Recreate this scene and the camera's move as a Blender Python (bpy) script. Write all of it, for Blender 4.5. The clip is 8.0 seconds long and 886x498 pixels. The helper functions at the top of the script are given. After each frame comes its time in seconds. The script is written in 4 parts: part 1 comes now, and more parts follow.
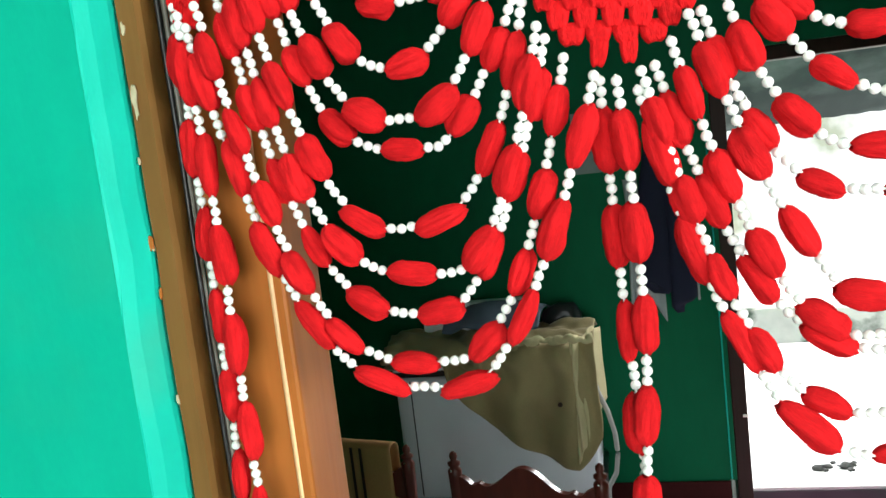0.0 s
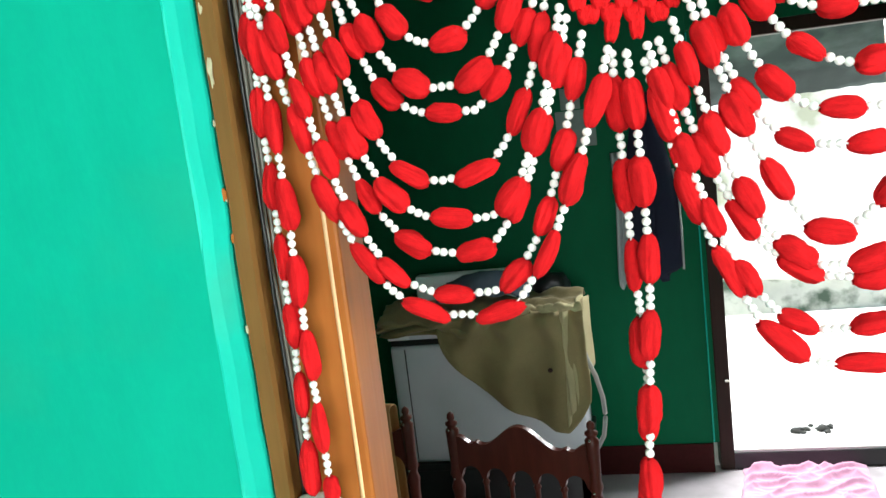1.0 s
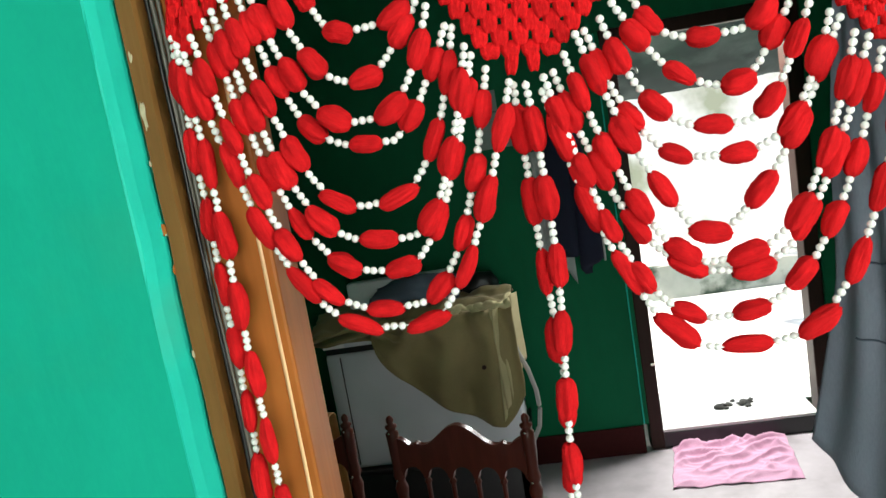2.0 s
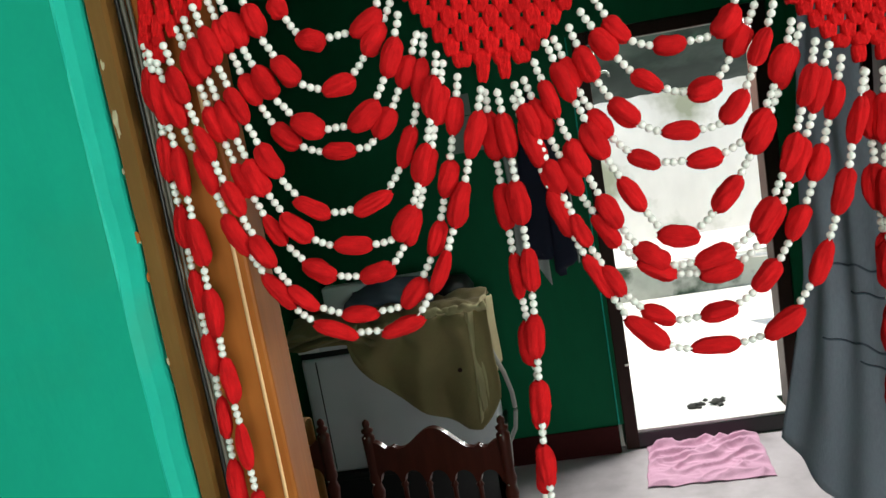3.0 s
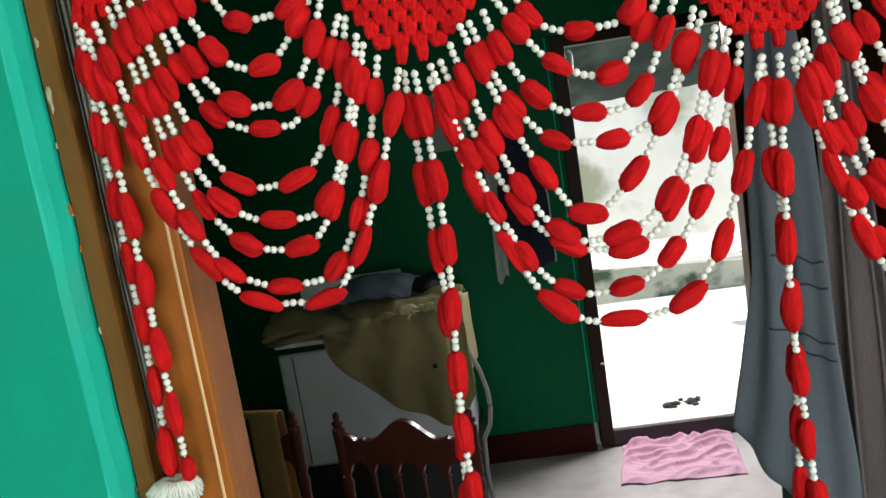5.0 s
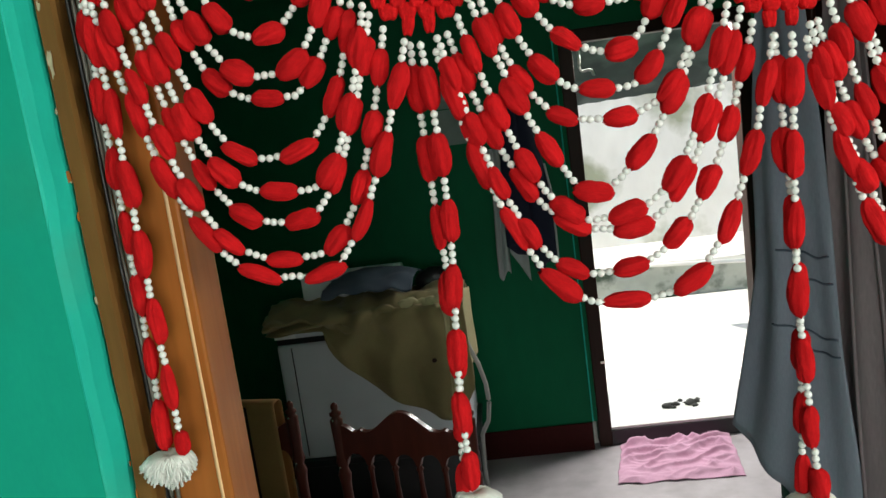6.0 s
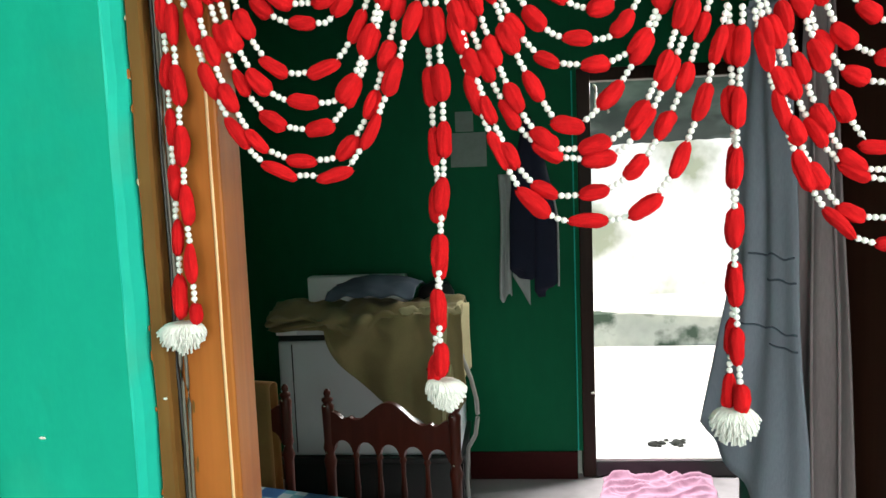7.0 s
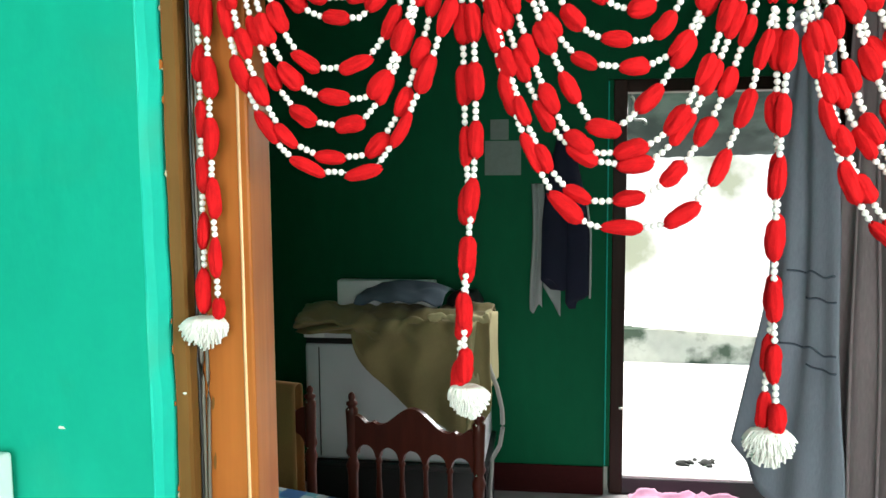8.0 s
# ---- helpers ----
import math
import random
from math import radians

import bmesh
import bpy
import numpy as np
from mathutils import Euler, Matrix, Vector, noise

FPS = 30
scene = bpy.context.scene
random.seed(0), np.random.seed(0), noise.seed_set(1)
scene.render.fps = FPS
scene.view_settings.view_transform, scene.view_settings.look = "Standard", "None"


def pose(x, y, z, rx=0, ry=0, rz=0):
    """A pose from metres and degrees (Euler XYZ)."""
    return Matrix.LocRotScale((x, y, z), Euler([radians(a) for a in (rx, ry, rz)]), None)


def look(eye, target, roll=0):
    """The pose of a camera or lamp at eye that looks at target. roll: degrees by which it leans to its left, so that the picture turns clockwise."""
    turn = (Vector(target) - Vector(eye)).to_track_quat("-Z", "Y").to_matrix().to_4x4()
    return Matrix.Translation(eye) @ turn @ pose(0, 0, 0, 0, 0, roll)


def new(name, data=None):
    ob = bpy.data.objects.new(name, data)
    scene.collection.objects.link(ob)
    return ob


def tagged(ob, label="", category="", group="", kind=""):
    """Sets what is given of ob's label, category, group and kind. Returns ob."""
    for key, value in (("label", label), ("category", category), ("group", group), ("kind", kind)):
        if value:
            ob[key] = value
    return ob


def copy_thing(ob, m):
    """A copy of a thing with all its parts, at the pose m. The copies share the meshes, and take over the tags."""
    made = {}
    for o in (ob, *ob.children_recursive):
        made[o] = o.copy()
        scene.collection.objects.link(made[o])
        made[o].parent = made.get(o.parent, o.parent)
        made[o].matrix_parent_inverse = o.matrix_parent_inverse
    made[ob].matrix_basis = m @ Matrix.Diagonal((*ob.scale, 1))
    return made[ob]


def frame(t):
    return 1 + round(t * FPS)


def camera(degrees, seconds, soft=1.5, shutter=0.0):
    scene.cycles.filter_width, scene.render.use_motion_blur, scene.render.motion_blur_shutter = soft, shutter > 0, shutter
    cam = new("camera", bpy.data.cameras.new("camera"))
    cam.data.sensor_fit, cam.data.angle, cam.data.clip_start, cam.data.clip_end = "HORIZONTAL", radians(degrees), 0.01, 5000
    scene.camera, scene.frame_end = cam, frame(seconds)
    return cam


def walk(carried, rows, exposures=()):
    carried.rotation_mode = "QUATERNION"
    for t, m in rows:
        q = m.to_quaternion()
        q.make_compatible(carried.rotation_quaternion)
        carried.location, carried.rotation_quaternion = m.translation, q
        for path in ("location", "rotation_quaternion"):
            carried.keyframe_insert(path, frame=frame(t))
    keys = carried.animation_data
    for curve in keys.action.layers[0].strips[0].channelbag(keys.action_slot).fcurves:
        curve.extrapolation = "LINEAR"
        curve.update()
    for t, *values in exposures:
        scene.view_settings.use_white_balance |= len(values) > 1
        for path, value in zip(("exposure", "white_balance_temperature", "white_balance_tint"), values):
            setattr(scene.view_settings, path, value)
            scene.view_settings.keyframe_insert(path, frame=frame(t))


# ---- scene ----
cam = camera(58.3, 8.0)
PATH = [
    (0, (0.314, -0.519, 1.892), (-0.145, 1.413, 1.655), -6.8),
    (0.5, (0.319, -0.556, 1.882), (-0.147, 1.37, 1.609), -6.8),
    (1, (0.295, -0.626, 1.886), (-0.131, 1.305, 1.587), -6.9),
    (1.5, (0.307, -0.678, 1.903), (-0.023, 1.269, 1.588), -8.6),
    (3, (0.312, -0.692, 1.912), (0.124, 1.272, 1.588), -9.8),
    (3.5, (0.36, -0.706, 1.915), (0.166, 1.26, 1.598), -9.6),
    (4, (0.37, -0.674, 1.894), (0.207, 1.292, 1.566), -10.4),
    (5.5, (0.376, -0.739, 1.875), (0.206, 1.228, 1.556), -8.3),
    (6, (0.371, -0.715, 1.86), (0.201, 1.251, 1.536), -7.8),
    (6.5, (0.374, -0.732, 1.848), (0.226, 1.236, 1.527), -6.5),
    (7, (0.394, -0.856, 1.743), (0.207, 1.123, 1.527), -2.2),
    (7.5, (0.367, -0.851, 1.737), (0.103, 1.123, 1.548), -0.4),
    (8, (0.396, -0.836, 1.734), (0.13, 1.137, 1.541), -0.4),
]
EXPOSURES = [(0.0, 1.2, 6500, 10), (1.0, 1.28, 6500, 10), (1.6, 1.07, 6650, 10), (3.0, 0.33, 6850, 10), (3.5, 0.42, 6850, 10), (4.0, -0.08, 6850, 10), (5.5, 0.5, 6850, 10), (6.0, 0.18, 6850, 10), (6.5, -0.08, 6850, 10), (7.0, 0.85, 6800, 10), (7.5, 1.38, 6550, 10), (8.0, 1.15, 6700, 10)]
walk(cam, [(t, look(eye, target, roll)) for t, eye, target, roll in PATH], EXPOSURES)

# ---- world, sun and large lights ----
SUN_AZ, SUN_EL = 187.0, 50.0
world = bpy.data.worlds.new("sky")
scene.world = world
world.use_nodes = True
wn = world.node_tree
sky = wn.nodes.new("ShaderNodeTexSky")
sky.sky_type, sky.sun_disc = "NISHITA", False
sky.sun_elevation, sky.sun_rotation = radians(SUN_EL), radians(90 - SUN_AZ)
wn.links.new(sky.outputs["Color"], wn.nodes["Background"].inputs["Color"])
wn.nodes["Background"].inputs["Strength"].default_value = 0.15
sun = new("sun", bpy.data.lights.new("sun", "SUN"))
sun.data.energy, sun.data.angle, sun.data.color = 5.0, radians(0.5), (1.0, 0.95, 0.87)
sv = Vector((math.cos(radians(SUN_AZ)) * math.cos(radians(SUN_EL)), math.sin(radians(SUN_AZ)) * math.cos(radians(SUN_EL)), math.sin(radians(SUN_EL))))
sun.matrix_world = look(tuple(sv * 30), (0, 0, 0))


def window_light(name, eye, target, w, h, watts, colour):
    ob = new(name, bpy.data.lights.new(name, "AREA"))
    ob.data.shape, ob.data.size, ob.data.size_y = "RECTANGLE", w, h
    ob.data.energy, ob.data.color = watts, colour
    ob.matrix_world = look(eye, target)
    return ob


window_light("window_daylight", (0.62, -2.96, 1.88), (0.55, 0.0, 1.55), 1.25, 1.35, 34, (0.93, 1.0, 0.98))
window_light("side_window_daylight", (2.57, -1.25, 1.75), (0.0, -0.35, 1.6), 1.1, 1.1, 30, (0.93, 1.0, 0.98))
window_light("door_daylight", (1.19, 3.74, 2.22), (1.02, 2.7, 0.9), 0.8, 0.2, 66, (0.97, 1.0, 1.0))

# ---- materials ----
def material(name, colour, rough=0.6, metal=0.0, vary=0.15, grain=(60, 60, 60), coarse=3.0, bump=0.15, coord="Object", sheen=0.0, coat=0.0, spread=0.0, detail=6.0, stain=None, stain_at=(0.55, 0.7), spec=0.5, dist=0.004):
    m = bpy.data.materials.new(name)
    m.use_nodes = True
    nt = m.node_tree
    n, lk = nt.nodes, nt.links
    b = n["Principled BSDF"]
    b.inputs["Roughness"].default_value, b.inputs["Metallic"].default_value = rough, metal
    b.inputs["Specular IOR Level"].default_value = spec
    b.inputs["Sheen Weight"].default_value, b.inputs["Coat Weight"].default_value = sheen, coat
    tc = n.new("ShaderNodeTexCoord")
    mp = n.new("ShaderNodeMapping")
    mp.inputs["Scale"].default_value = grain
    lk.new(tc.outputs[coord], mp.inputs["Vector"])
    fine = n.new("ShaderNodeTexNoise")
    fine.inputs["Scale"].default_value, fine.inputs["Detail"].default_value = 1.0, detail
    lk.new(mp.outputs["Vector"], fine.inputs["Vector"])
    big = n.new("ShaderNodeTexNoise")
    big.inputs["Scale"].default_value, big.inputs["Detail"].default_value = coarse, 4.0
    lk.new(tc.outputs[coord], big.inputs["Vector"])
    add = n.new("ShaderNodeMath")
    add.operation = "ADD"
    lk.new(fine.outputs["Fac"], add.inputs[0])
    lk.new(big.outputs["Fac"], add.inputs[1])
    ramp = n.new("ShaderNodeMapRange")
    ramp.inputs["From Min"].default_value, ramp.inputs["From Max"].default_value = 0.6, 1.4
    ramp.inputs["To Min"].default_value, ramp.inputs["To Max"].default_value = 1.0 - vary, 1.0 + vary
    lk.new(add.outputs[0], ramp.inputs["Value"])
    val = ramp.outputs[0]
    if spread:
        oi = n.new("ShaderNodeObjectInfo")
        rr = n.new("ShaderNodeMapRange")
        rr.inputs["To Min"].default_value, rr.inputs["To Max"].default_value = 1.0 - spread, 1.0 + spread
        lk.new(oi.outputs["Random"], rr.inputs["Value"])
        mu = n.new("ShaderNodeMath")
        mu.operation = "MULTIPLY"
        lk.new(val, mu.inputs[0])
        lk.new(rr.outputs[0], mu.inputs[1])
        val = mu.outputs[0]
    hsv = n.new("ShaderNodeHueSaturation")
    hsv.inputs["Color"].default_value = (*colour, 1)
    lk.new(val, hsv.inputs["Value"])
    out = hsv.outputs["Color"]
    if stain:
        sn = n.new("ShaderNodeTexNoise")
        sn.inputs["Scale"].default_value, sn.inputs["Detail"].default_value = coarse * 1.7, 8.0
        lk.new(tc.outputs[coord], sn.inputs["Vector"])
        sr = n.new("ShaderNodeMapRange")
        sr.inputs["From Min"].default_value, sr.inputs["From Max"].default_value = stain_at
        lk.new(sn.outputs["Fac"], sr.inputs["Value"])
        mx = n.new("ShaderNodeMixRGB")
        mx.inputs["Color2"].default_value = (*stain, 1)
        lk.new(sr.outputs[0], mx.inputs["Fac"])
        lk.new(out, mx.inputs["Color1"])
        out = mx.outputs["Color"]
    lk.new(out, b.inputs["Base Color"])
    if bump:
        bp = n.new("ShaderNodeBump")
        bp.inputs["Strength"].default_value, bp.inputs["Distance"].default_value = bump, dist
        lk.new(fine.outputs["Fac"], bp.inputs["Height"])
        lk.new(bp.outputs["Normal"], b.inputs["Normal"])
    return m


def checks(name, a, b_, c, size):
    m = material(name, a, rough=0.45, bump=0.05)
    n, lk = m.node_tree.nodes, m.node_tree.links
    tc = n.new("ShaderNodeTexCoord")
    one = n.new("ShaderNodeTexChecker")
    one.inputs["Scale"].default_value = size
    one.inputs["Color1"].default_value, one.inputs["Color2"].default_value = (*a, 1), (*b_, 1)
    two = n.new("ShaderNodeTexChecker")
    two.inputs["Scale"].default_value = size / 2
    two.inputs["Color1"].default_value = (*c, 1)
    lk.new(tc.outputs["Object"], one.inputs["Vector"])
    lk.new(tc.outputs["Object"], two.inputs["Vector"])
    lk.new(one.outputs["Color"], two.inputs["Color2"])
    lk.new(two.outputs["Color"], n["Principled BSDF"].inputs["Base Color"])
    return m


M = dict(
    paint=material("green_wall_paint", (0.002, 0.345, 0.228), 0.6, spec=0.06, vary=0.06, grain=(25, 25, 9), coarse=5.0, bump=0.28, dist=0.006, stain=(0.01, 0.33, 0.21), stain_at=(0.55, 0.8)),
    # wall green made brighter, to hold the side light on the edges
    plaster=material("green_edge_plaster_lit", (0.006, 0.45, 0.335), 0.45, spec=0.15, vary=0.10, grain=(40, 40, 14), coarse=6, bump=0.3, dist=0.004, stain=(0.03, 0.42, 0.30), stain_at=(0.55, 0.75)),
    # the far room's own green, deepened to hold that room's shade
    back=material("green_wall_paint_shaded", (0.0010, 0.112, 0.046), 0.6, spec=0.1, vary=0.10, grain=(20, 20, 8), coarse=1.4, bump=0.12, dist=0.006),
    ceil=material("limewashed_ceiling", (0.62, 0.64, 0.60), 0.9, vary=0.08),
    floor=material("polished_cement_floor", (0.46, 0.42, 0.44), 0.38, vary=0.14, grain=(12, 12, 12), coarse=2.2, bump=0.06, stain=(0.30, 0.27, 0.28), stain_at=(0.5, 0.75)),
    skirt=material("oxblood_skirting_paint", (0.045, 0.006, 0.006), 0.6, spec=0.1, vary=0.2),
    brown=material("brown_painted_wood", (0.155, 0.072, 0.018), 0.5, spec=0.15, vary=0.25, grain=(90, 90, 5), coarse=9, bump=0.2, stain=(0.35, 0.27, 0.15), stain_at=(0.70, 0.73)),
    teak=material("varnished_orange_teak", (0.37, 0.115, 0.024), 0.38, vary=0.22, grain=(70, 70, 3.0), coarse=2.5, bump=0.08, spec=0.12, stain=(0.24, 0.058, 0.012), stain_at=(0.45, 0.75)),
    teaklite=material("pale_teak_edge", (0.78, 0.48, 0.24), 0.4, vary=0.15, grain=(60, 60, 5)),
    dark=material("dark_brown_door_wood", (0.028, 0.010, 0.006), 0.45, spec=0.2, vary=0.3, grain=(60, 60, 4), coarse=3, bump=0.12),
    maroon=material("dark_red_varnished_wood", (0.080, 0.016, 0.009), 0.36, vary=0.3, grain=(50, 50, 5), coarse=4, bump=0.05, spec=0.22, coat=0.06),
    cable=material("black_cable_sheath", (0.012, 0.012, 0.012), 0.4, vary=0.1),
    cablegrey=material("grey_cable_sheath", (0.125, 0.115, 0.09), 0.4, vary=0.15, grain=(30, 30, 30)),
    wool=material("red_acrylic_wool", (0.63, 0.012, 0.015), 0.95, vary=0.26, grain=(30, 30, 2.6), coarse=2.5, bump=0.55, spread=0.10, dist=0.004, spec=0.06, detail=4),
    crochet=material("red_crochet_yarn", (0.63, 0.011, 0.013), 0.9, vary=0.28, grain=(9, 9, 3), coarse=3, bump=0.8, spread=0.14, dist=0.003, spec=0.06, detail=4),
    bead=material("ivory_white_plastic", (0.86, 0.84, 0.80), 0.25, vary=0.04, grain=(200, 200, 200), bump=0.0, coat=0.3, spread=0.05),
    cord=material("white_cotton_cord", (0.75, 0.72, 0.68), 0.9, vary=0.1),
    tassel=material("cream_wool_threads", (0.90, 0.88, 0.82), 0.9, vary=0.06),
    enamel=material("white_enamelled_steel", (0.66, 0.68, 0.72), 0.3, vary=0.05, grain=(8, 8, 8), bump=0.0),
    fridge=material("white_cabinet_enamel", (0.86, 0.87, 0.87), 0.35, vary=0.03, bump=0.0),
    black=material("black_plastic", (0.012, 0.012, 0.013), 0.35, vary=0.1),
    khaki=material("khaki_cotton_cloth", (0.26, 0.205, 0.092), 0.9, vary=0.2, grain=(300, 300, 300), coarse=7, bump=0.2, sheen=0.1),
    # lit copy of the khaki: light from the yard door put into the colour
    khakilit=material("khaki_cotton_cloth_lit", (0.46, 0.40, 0.22), 0.9, vary=0.18, grain=(300, 300, 300), coarse=7, bump=0.2),
    slate=material("slate_blue_folded_cloth", (0.075, 0.10, 0.135), 0.9, vary=0.15, grain=(250, 250, 250), coarse=6),
    paper=material("white_paper", (0.70, 0.70, 0.66), 0.8, vary=0.05),
    greypaper=material("faded_grey_paper", (0.19, 0.24, 0.215), 0.7, vary=0.12, coarse=12),
    navy=material("navy_cotton_cloth", (0.004, 0.007, 0.024), 0.9, vary=0.25, grain=(250, 250, 250), coarse=8),
    palecloth=material("pale_grey_cotton_cloth", (0.35, 0.38, 0.37), 0.9, vary=0.15, grain=(250, 250, 250)),
    hose=material("grey_ribbed_hose", (0.33, 0.33, 0.31), 0.5, vary=0.1),
    ochre=material("ochre_striped_cloth", (0.30, 0.15, 0.045), 0.85, vary=0.15, grain=(220, 220, 220), coarse=5),
    skirtcloth=material("blue_grey_pleated_cloth", (0.27, 0.29, 0.355), 0.85, vary=0.13, grain=(260, 260, 90), coarse=5, bump=0.2, sheen=0.1),
    mauve=material("mauve_brown_cloth", (0.23, 0.175, 0.185), 0.85, vary=0.16, grain=(260, 260, 60), coarse=5, bump=0.2, sheen=0.1),
    bottle=material("bottle_green_cloth", (0.006, 0.055, 0.035), 0.85, vary=0.2, grain=(200, 200, 200)),
    pink=material("pink_cotton_cloth", (0.60, 0.33, 0.46), 0.9, vary=0.12, grain=(250, 250, 250), coarse=8, bump=0.25, sheen=0.1),
    concrete=material("sunlit_concrete", (0.76, 0.75, 0.72), 0.9, vary=0.15, grain=(6, 6, 6), coarse=0.6, bump=0.3, dist=0.01),
    moss=material("mossy_rendered_wall", (0.40, 0.42, 0.38), 0.9, vary=0.2, grain=(9, 9, 9), coarse=1.6, bump=0.4, dist=0.01, stain=(0.05, 0.08, 0.055), stain_at=(0.47, 0.56)),
    cream=material("cream_rendered_wall", (0.82, 0.81, 0.75), 0.9, vary=0.12, grain=(4, 4, 2), coarse=0.7, bump=0.3, dist=0.01, stain=(0.36, 0.38, 0.27), stain_at=(0.54, 0.66)),
    sheet=material("grey_corrugated_sheet", (0.030, 0.042, 0.040), 0.85, spec=0.1, vary=0.25, grain=(6, 6, 6), coarse=1.8, stain=(0.075, 0.095, 0.09), stain_at=(0.5, 0.68)),
    stone=material("dark_stone", (0.06, 0.06, 0.055), 0.9, vary=0.3),
    cover=checks("blue_checked_oilcloth", (0.10, 0.33, 0.40), (0.48, 0.56, 0.58), (0.03, 0.12, 0.30), 26.0),
    chrome=material("brass_stud", (0.75, 0.70, 0.6), 0.2, metal=1.0, vary=0.05, bump=0.0),
)


# ---- mesh helpers ----
def link_mesh(name, bm, mat, parent=None, label="", smooth=True):
    me = bpy.data.meshes.new(name)
    bmesh.ops.recalc_face_normals(bm, faces=bm.faces)
    bm.to_mesh(me)
    bm.free()
    for p in me.polygons:
        p.use_smooth = smooth
    me.materials.append(mat)
    ob = new(name, me)
    ob.parent = parent
    if label:
        tagged(ob, label)
    return ob


def part(name, bm, mat, parent, label="", smooth=True):
    return link_mesh(name, bm, mat, parent, label, smooth)


def thing(name, label, category, at=(0, 0, 0), turn=0.0, group="", kind=""):
    e = new(name)
    e.matrix_basis = pose(*at, 0, 0, turn)
    return tagged(e, label, category, group, kind)


def sheet(name, data, parent, m):
    """One more object on mesh data that others share."""
    ob = new(name, data)
    ob.parent = parent
    ob.matrix_basis = m
    return ob


def box(x0, x1, y0, y1, z0, z1, bevel=0.0, bm=None, seg=2):
    bm = bm or bmesh.new()
    made = bmesh.ops.create_cube(bm, size=1.0, matrix=Matrix.Translation(((x0 + x1) / 2, (y0 + y1) / 2, (z0 + z1) / 2)) @ Matrix.Diagonal((x1 - x0, y1 - y0, z1 - z0, 1)))
    if bevel:
        es = list({e for v in made["verts"] for e in v.link_edges})
        bmesh.ops.bevel(bm, geom=es, offset=bevel, segments=seg, affect="EDGES", profile=0.6)
    return bm


def lathe(profile, seg=14, m=Matrix(), bm=None):
    bm = bm or bmesh.new()
    rings = []
    for r, z in profile:
        rings.append([bm.verts.new(m @ Vector((r * math.cos(a), r * math.sin(a), z))) for a in [2 * math.pi * k / seg for k in range(seg)]])
    for a, b in zip(rings, rings[1:]):
        for k in range(seg):
            bm.faces.new((a[k], a[(k + 1) % seg], b[(k + 1) % seg], b[k]))
    bm.faces.new(rings[0][::-1])
    bm.faces.new(rings[-1])
    return bm


def tube(points, radius, seg=8, bm=None):
    bm = bm or bmesh.new()
    pts = [Vector(p) for p in points]
    rings = []
    for i, p in enumerate(pts):
        d = (pts[min(i + 1, len(pts) - 1)] - pts[max(i - 1, 0)]).normalized()
        q = d.to_track_quat("Z", "X")
        r = radius(i / (len(pts) - 1)) if callable(radius) else radius
        rings.append([bm.verts.new(p + q @ Vector((r * math.cos(a), r * math.sin(a), 0))) for a in [2 * math.pi * k / seg for k in range(seg)]])
    for a, b in zip(rings, rings[1:]):
        for k in range(seg):
            bm.faces.new((a[k], a[(k + 1) % seg], b[(k + 1) % seg], b[k]))
    bm.faces.new(rings[0][::-1])
    bm.faces.new(rings[-1])
    return bm


def surface(nu, nv, f, thick=0.0, bm=None):
    """A draped sheet f(u, v), with its own thickness along the local normal."""
    bm = bm or bmesh.new()
    g = [[Vector(f(i / nu, j / nv)) for j in range(nv + 1)] for i in range(nu + 1)]
    front = [[bm.verts.new(p) for p in row] for row in g]
    for i in range(nu):
        for j in range(nv):
            bm.faces.new((front[i][j], front[i + 1][j], front[i + 1][j + 1], front[i][j + 1]))
    if thick:
        back = []
        for i in range(nu + 1):
            row = []
            for j in range(nv + 1):
                du = g[min(i + 1, nu)][j] - g[max(i - 1, 0)][j]
                dv = g[i][min(j + 1, nv)] - g[i][max(j - 1, 0)]
                row.append(bm.verts.new(g[i][j] - du.cross(dv).normalized() * thick))
            back.append(row)
        for i in range(nu):
            for j in range(nv):
                bm.faces.new((back[i][j + 1], back[i + 1][j + 1], back[i + 1][j], back[i][j]))
        for i in range(nu):
            bm.faces.new((front[i + 1][0], front[i][0], back[i][0], back[i + 1][0]))
            bm.faces.new((front[i][nv], front[i + 1][nv], back[i + 1][nv], back[i][nv]))
        for j in range(nv):
            bm.faces.new((front[0][j], front[0][j + 1], back[0][j + 1], back[0][j]))
            bm.faces.new((front[nu][j + 1], front[nu][j], back[nu][j], back[nu][j + 1]))
    return bm


def prism(outline, y0, y1, bm=None):
    """An outline in x and z, pulled from y0 to y1."""
    bm = bm or bmesh.new()
    a = [bm.verts.new((x, y0, z)) for x, z in outline]
    b = [bm.verts.new((x, y1, z)) for x, z in outline]
    bm.faces.new(a)
    bm.faces.new(b[::-1])
    for i in range(len(a)):
        j = (i + 1) % len(a)
        bm.faces.new((a[i], b[i], b[j], a[j]))
    return bm


def structure(name, bm, mat, label, category, smooth=False):
    return tagged(link_mesh(name, bm, mat, None, "", smooth), label, category, "", "structure")


def post(outline, z0, z1, n, wobble):
    """A closed outline in x and y pulled upward, with small unevenness per corner."""
    bm = bmesh.new()
    rows = []
    for k in range(n + 1):
        z = z0 + (z1 - z0) * k / n
        rows.append([bm.verts.new((x + w * noise.noise((x * 9, y * 9, z * 14)) * wobble, y + w * noise.noise((x * 7 + 5, y * 9, z * 17)) * wobble, z)) for x, y, w in outline])
    m = len(outline)
    for a, b in zip(rows, rows[1:]):
        for i in range(m):
            bm.faces.new((a[i], a[(i + 1) % m], b[(i + 1) % m], b[i]))
    bm.faces.new(rows[0][::-1])
    bm.faces.new(rows[-1])
    return bm


